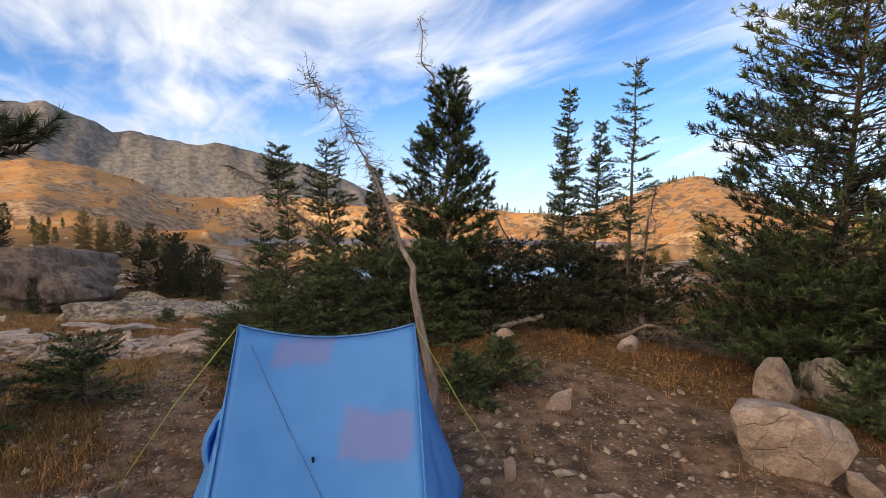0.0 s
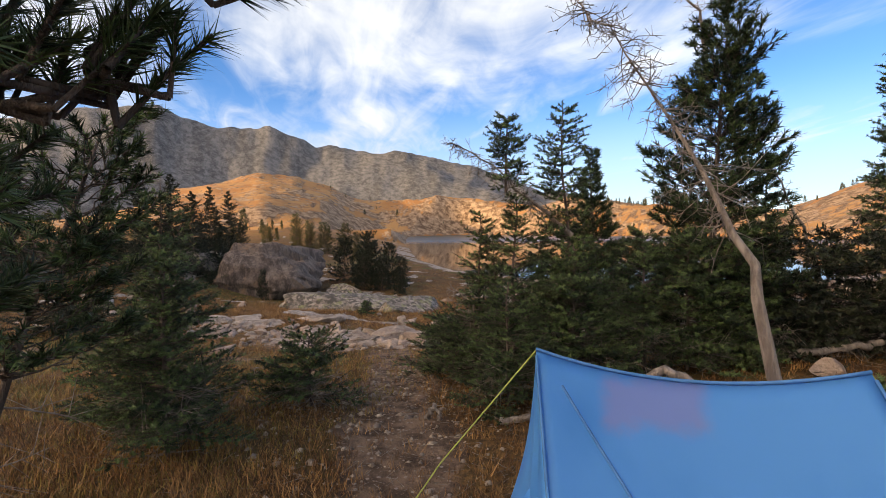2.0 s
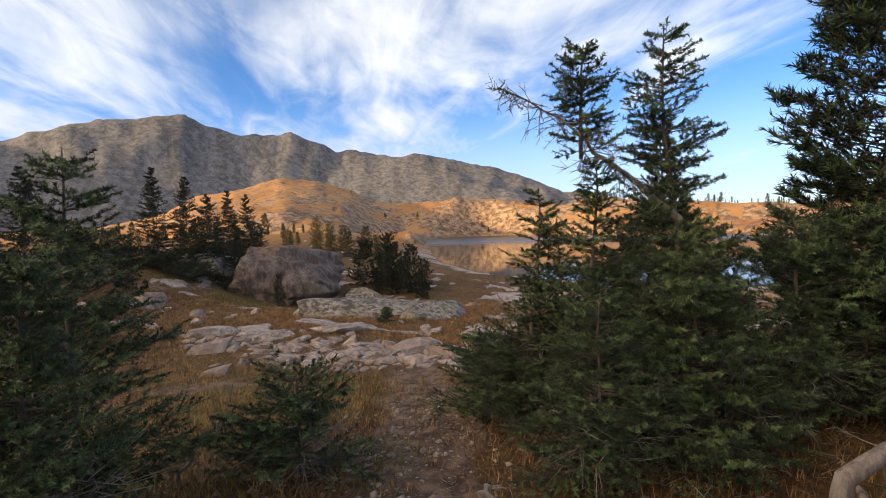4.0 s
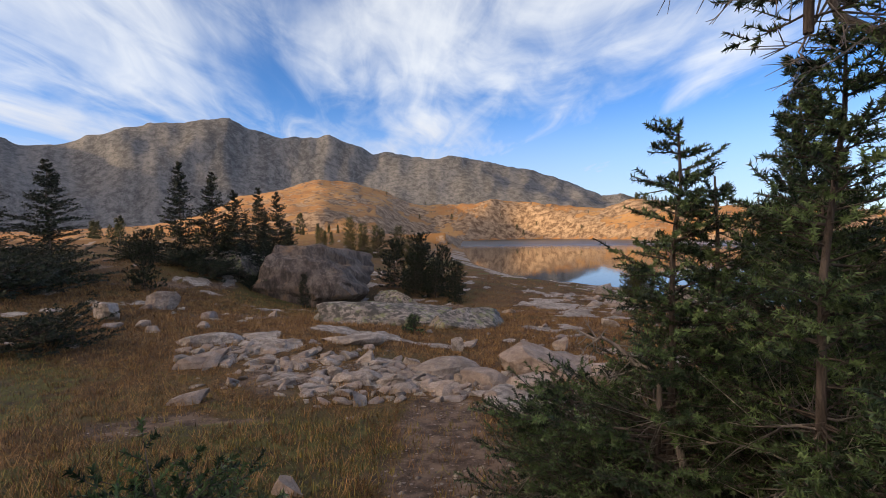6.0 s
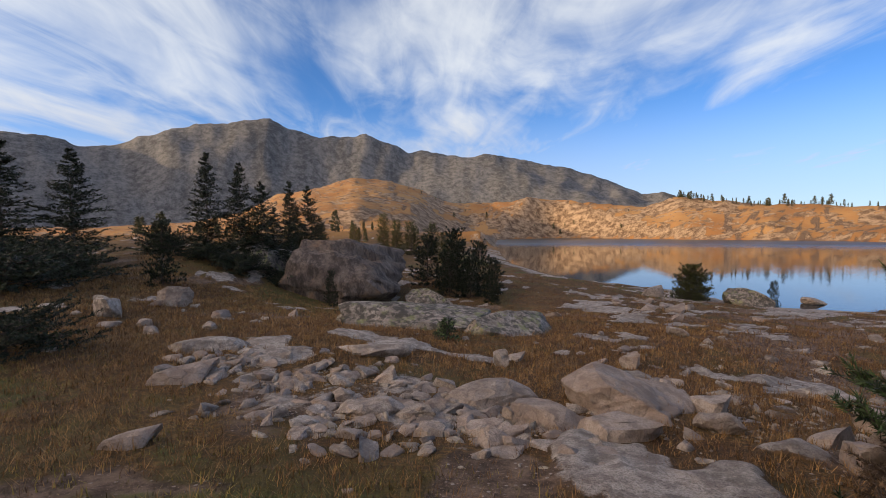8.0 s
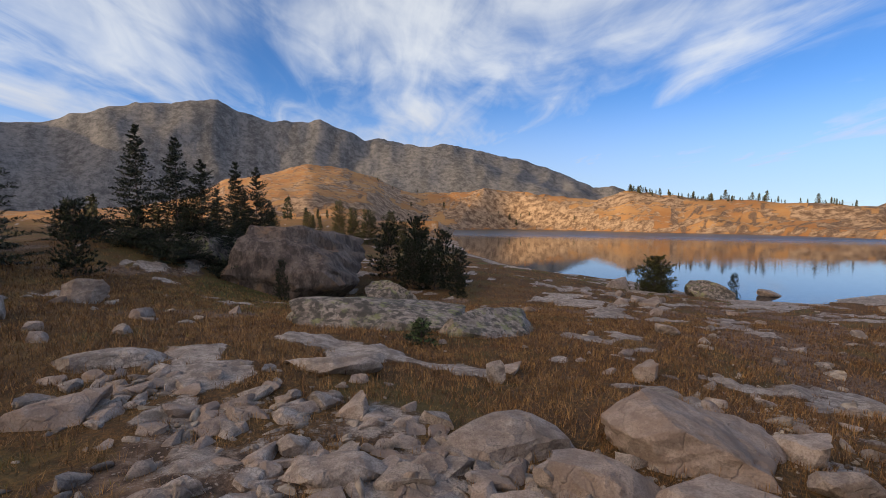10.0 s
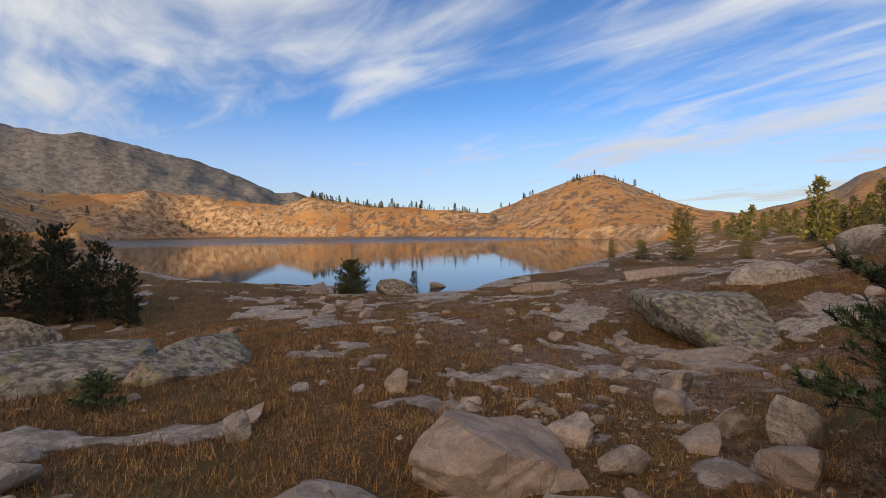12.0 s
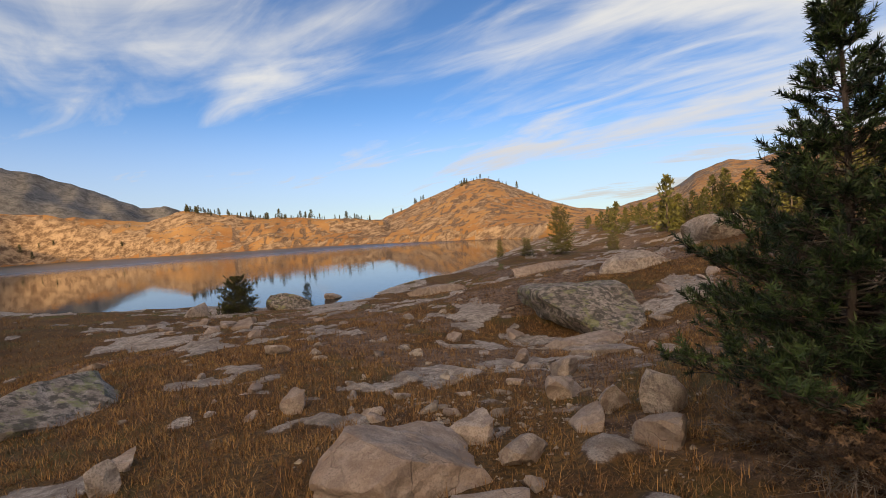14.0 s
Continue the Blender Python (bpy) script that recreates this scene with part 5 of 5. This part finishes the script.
# the young pine's long limb over the trail
def overhang():
    rng = np.random.default_rng(5)
    root = new("pine")
    limbs, p_all, d_all, l_all = [], [], [], []
    limbs.append(polyline_tube([(-3.0, 0.85, float(land(-3.0, 0.85)) - 0.1), (-2.98, 0.88, 1.0), (-2.95, 0.86, 2.0), (-2.9, 0.9, 2.9)], [0.075, 0.06, 0.045, 0.02], 8))
    for a, b, n in (((-2.95, 0.86, 1.55), (-1.56, 1.66, 1.90), 150), ((-2.97, 0.88, 1.3), (-1.80, 1.62, 1.70), 130), ((-2.95, 0.86, 2.0), (-1.90, 1.5, 2.25), 140), ((-2.95, 0.86, 1.8), (-1.75, 1.35, 2.15), 120),
                    ((-2.98, 0.88, 1.0), (-2.10, 1.45, 1.30), 100), ((-2.96, 0.88, 1.2), (-2.05, 1.50, 1.52), 110)):
        a, b = np.array(a), np.array(b)
        t = np.linspace(0, 1, 9)
        line = a + np.outer(t, b - a)
        line[:, 2] += 0.12 * np.sin(t * 3.1) - 0.1 * t * (1 - t)
        line[1:] += rng.normal(0, 0.015, (8, 3))
        limbs.append(polyline_tube(line, 0.024 * (1 - 0.8 * t), 6))
        n = n // 2
        s = rng.uniform(0.30, 1, n)
        s[:3] = 1
        o = np.stack([np.interp(s, t, line[:, i]) for i in range(3)], -1)
        d = unit((b - a) / np.linalg.norm(b - a) * 0.8 + rng.normal(0, 0.32, (n, 3)) + np.array((0, 0, 0.55)))
        fan = unit(rng.normal(0, 1, (n, 3)) * np.array((1, 1, 0.45)) + (b - a) * 0.25) * (rng.uniform(0.05, 0.34, (n, 1)) * (1.15 - s[:, None]) + 0.03)
        limbs.append(tubes(o, o + fan, 0.008, 0.006, 5))
        o = o + fan
        ln = rng.uniform(0.10, 0.17, n)
        limbs.append(tubes(o, o + d * ln[:, None], 0.006, 0.004, 4))
        p_all.append(o + d * (ln * 0.3)[:, None])
        d_all.append(d)
        l_all.append(ln * 0.72)
    crown = needles(rng, np.concatenate(p_all), np.concatenate(d_all), np.concatenate(l_all), 90, 0.060, 0.0021, 0.52)
    tone = np.repeat(rng.random(len(crown[0]) // 270), 270)
    tagged(part_mesh("branchwork", mesh_tris("branchwork", *join(limbs), M_BARK, True), root), kind="stuff")
    tagged(part_mesh("foliage", mesh_tris("foliage", *crown, M_PINE, tone=tone), root), kind="stuff")
    tagged(root, "long-needled pine with boughs hanging over the trail", "tree")


overhang()


# ---- loose stones ----
def scatter_stones():
    rng = np.random.default_rng(21)
    zones = ((-6.3, 10.1, 1.7, 0.85, 240, 0.08, 0.44, "broken stones before the grass"), (-8.6, 10.3, 1.6, 0.9, 120, 0.08, 0.42, "broken stones before the grass"), (-4.9, 9.9, 1.2, 0.7, 70, 0.08, 0.4, "broken stones before the grass"),
             (-3.0, 12.6, 1.3, 1.6, 26, 0.12, 0.45, "stones on the slope"), (-1.0, 15.0, 2.0, 2.6, 24, 0.15, 0.6, "stones on the slope"),
             (-17.0, 13.0, 3.0, 3.0, 26, 0.2, 0.7, "talus in the meadow"), (0.0, 22.0, 9.0, 6.0, 60, 0.2, 0.9, "stones above the shore"),
             (-5.0, 32.0, 8.0, 6.0, 36, 0.25, 1.0, "stones above the shore"), (1.2, 3.6, 1.6, 1.8, 24, 0.05, 0.14, "stones in camp"), (-5.5, 16.0, 4.0, 3.0, 22, 0.12, 0.4, "stones in dry grass"))
    zones += ((-7.2, 9.2, 1.7, 0.7, 150, 0.06, 0.40, "broken stones before the grass"), (-10.2, 10.0, 1.0, 0.7, 50, 0.08, 0.4, "broken stones before the grass"), (3.0, 17.0, 3.0, 2.5, 40, 0.12, 0.6, "stones on the slope"))
    low = [rock_mesh(k + 200, 2, 14, 0.03, 0.3, 0.18, 0.5) for k in range(6)]
    data = []
    for me in low:
        v = np.array([q.co[:] for q in me.vertices])
        t = np.array([q.vertices[:] for q in me.polygons])
        data.append((v, t))
    rubble = []
    for cx, cy, rx, ry, count, lo, hi, group in zones:
        for _ in range(count):
            x, y = cx + rng.normal(0, 0.55) * rx, cy + rng.normal(0, 0.55) * ry
            w = lo + (hi - lo) * rng.random() ** 2.2
            size = (w * rng.uniform(0.8, 1.7), w, w * rng.uniform(0.22, 0.5))
            turn, tilt = rng.uniform(0, 360), (rng.uniform(-22, 22), rng.uniform(-22, 22))
            pick = int(rng.integers(16))
            if w > 0.45 * (lo + hi) and w > 0.12:
                rock("stone", (ROCKS + FLATS)[pick], M_GRANITE, x, y, *size, turn, "loose pale granite stone on the ground", group, 0.25, tilt, "stone")
            else:
                m = np.array(pose(x, y, float(land(x, y)) - 0.25 * size[2], *tilt, turn) @ Matrix.Diagonal((*size, 1)))
                v, t = data[pick % 6]
                rubble.append((v @ m[:3, :3].T + m[:3, 3], t))
    tagged(new("rubble", mesh_tris("rubble", *join(rubble), M_CHIPS)), "small broken granite stones lying on the ground", "stones", kind="stuff")


M_CHIPS = make_plain("broken_granite", (0.20, 0.165, 0.14), (0.40, 0.35, 0.305), 9, 0.92, 0.6, vary=0.25, distance=0.02)
scatter_stones()


def gravel():
    rng = np.random.default_rng(22)
    n = 3200
    a, r = rng.uniform(0, 2 * math.pi, n), rng.random(n) ** 0.6
    cx = rng.choice(6, n)
    centre = np.array(((-6.5, 10.2), (-1.2, 3.6), (1.0, 3.5), (-3.2, 5.6), (-3.0, 12.0), (-2.0, 15.0)))[cx]
    reach = np.array(((2.6, 1.2), (2.0, 2.4), (2.2, 2.4), (1.3, 2.0), (2.2, 2.0), (3.5, 3.0)))[cx]
    x, y = centre[:, 0] + np.cos(a) * r * reach[:, 0], centre[:, 1] + np.sin(a) * r * reach[:, 1]
    z = land(x, y)
    size = 0.012 + 0.04 * rng.random(n) ** 3
    octa = np.array(((1, 0, 0), (0, 1, 0), (-1, 0, 0), (0, -1, 0), (0, 0, 0.7), (0, 0, -0.7)))
    f = np.array(((0, 1, 4), (1, 2, 4), (2, 3, 4), (3, 0, 4), (1, 0, 5), (2, 1, 5), (3, 2, 5), (0, 3, 5)))
    v = octa[None] * rng.uniform(0.5, 1.4, (n, 6, 3)) * size[:, None, None]
    c, s = np.cos(a)[:, None], np.sin(a)[:, None]
    v = np.stack([v[..., 0] * c - v[..., 1] * s, v[..., 0] * s + v[..., 1] * c, v[..., 2]], -1) + np.stack([x, y, z], -1)[:, None]
    t = f[None] + (np.arange(n) * 6)[:, None, None]
    tagged(new("gravel", mesh_tris("gravel", v, t, M_PEBBLE)), "scattered pale granite chips on dirt", "gravel", kind="stuff")


M_PEBBLE = make_plain("granite_chips", (0.20, 0.16, 0.135), (0.38, 0.33, 0.29), 20, 0.9, 0.2, vary=0.4)
gravel()


# ---- grass and litter ----
def tufts(name, label, mat, count, seed, pick, height, blades, spread, width=0.0034, reach=26.0, power=1.5):
    rng = np.random.default_rng(seed)
    a, r = rng.uniform(-1.65, 1.65, count * 3), 0.3 + reach * rng.random(count * 3) ** power
    x, y = -3.0 - np.sin(a) * r, 4.0 + np.cos(a) * r * 1.0 - 2.5
    rock_m, gold, green, _ = cover(x, y)
    keep = rng.random(len(x)) < pick(x, y, rock_m, gold, green)
    keep &= ~((x > -1.6) & (x < 0.05) & (y > 1.7) & (y < 4.4)) & (shore_distance(x, y) > 0.5)
    x, y, r = x[keep][:count], y[keep][:count], r[keep][:count]
    n = len(x)
    far = np.clip(r / 9, 1, 2.6)[:, None, None]
    z = land(x, y)
    ang = rng.uniform(0, 2 * math.pi, (n, blades))
    off = rng.normal(0, spread, (n, blades, 2)) * far
    base = np.stack([x[:, None] + off[..., 0], y[:, None] + off[..., 1], np.repeat(z[:, None], blades, 1) - 0.01], -1)
    h = height * rng.uniform(0.5, 1.3, (n, blades, 1)) * rng.uniform(0.6, 1.2, (n, 1, 1))
    lean = rng.uniform(0.15, 1.1, (n, blades, 1))
    out = np.stack([np.cos(ang), np.sin(ang), 0 * ang], -1)
    side = np.stack([-np.sin(ang), np.cos(ang), 0 * ang], -1) * width * far
    tip = base + out * h * lean + np.array((0, 0, 1.0)) * h * (1.05 - 0.35 * lean)
    v = np.stack([base - side, base + side, tip], 2).reshape(-1, 3)
    t = np.arange(len(v)).reshape(-1, 3)
    tagged(new(name, mesh_tris(name, v, t, mat, tone=np.repeat(rng.random(n), blades * 3))), label, "grass", kind="stuff")


def field(x, y):
    """Strongest in the open meadow below the camp."""
    return smooth((0.8 * y - 0.6 * x - 5.5) / 3) * (1 - 0.6 * smooth((9.6 - y) / 0.8) * (x < -3))


tufts("dry_grass", "dry golden meadow grass", M_STRAW, 26000, 31, lambda x, y, r, g1, g2: (0.12 + 0.8 * g1) * (1 - 0.9 * (r > 0.5)) * (0.25 + 0.75 * field(x, y)), 0.115, 9, 0.035)
tufts("russet_grass", "russet dry grass and stems", M_STRAW_RED, 20000, 32, lambda x, y, r, g1, g2: (0.15 + 0.6 * g1) * (1 - 0.9 * (r > 0.5)) * (0.4 + 0.6 * field(x, y)), 0.095, 9, 0.04)
tufts("green_herbs", "low green plants in the meadow", M_HERB, 10000, 33, lambda x, y, r, g1, g2: np.clip(g2 * 1.2 + 0.40 * (x < -3.2) * (r < 0.5) * (y < 9.5), 0, 1), 0.075, 9, 0.06, 0.005)

tufts("meadow_grass", "russet grass between the slabs above the shore", M_STRAW_RED, 30000, 35, lambda x, y, r, g1, g2: (1 - 0.95 * (r > 0.45)) * smooth((np.hypot(x + 3, y - 1.5) - 9) / 4), 0.13, 7, 0.07, 0.0045, 44.0, 0.75)


def litter():
    rng = np.random.default_rng(34)
    n = 3000
    a, r = rng.uniform(0, 2 * math.pi, n), rng.random(n) ** 0.7
    x, y = -0.8 + np.cos(a) * r * 4.2, 4.2 + np.sin(a) * r * 3.6
    z = land(x, y)
    d = unit(np.stack([rng.normal(0, 1, n), rng.normal(0, 1, n), rng.normal(0, 0.12, n)], -1))
    p = np.stack([x, y, z + 0.008], -1)
    v, t = tubes(p, p + d * rng.uniform(0.03, 0.16, (n, 1)), 0.0025, 0.0012, 3)
    tagged(new("twig_litter", mesh_tris("twig_litter", v, t, M_GREYWOOD)), "fallen twigs and needles on bare duff", "litter", kind="stuff")


litter()
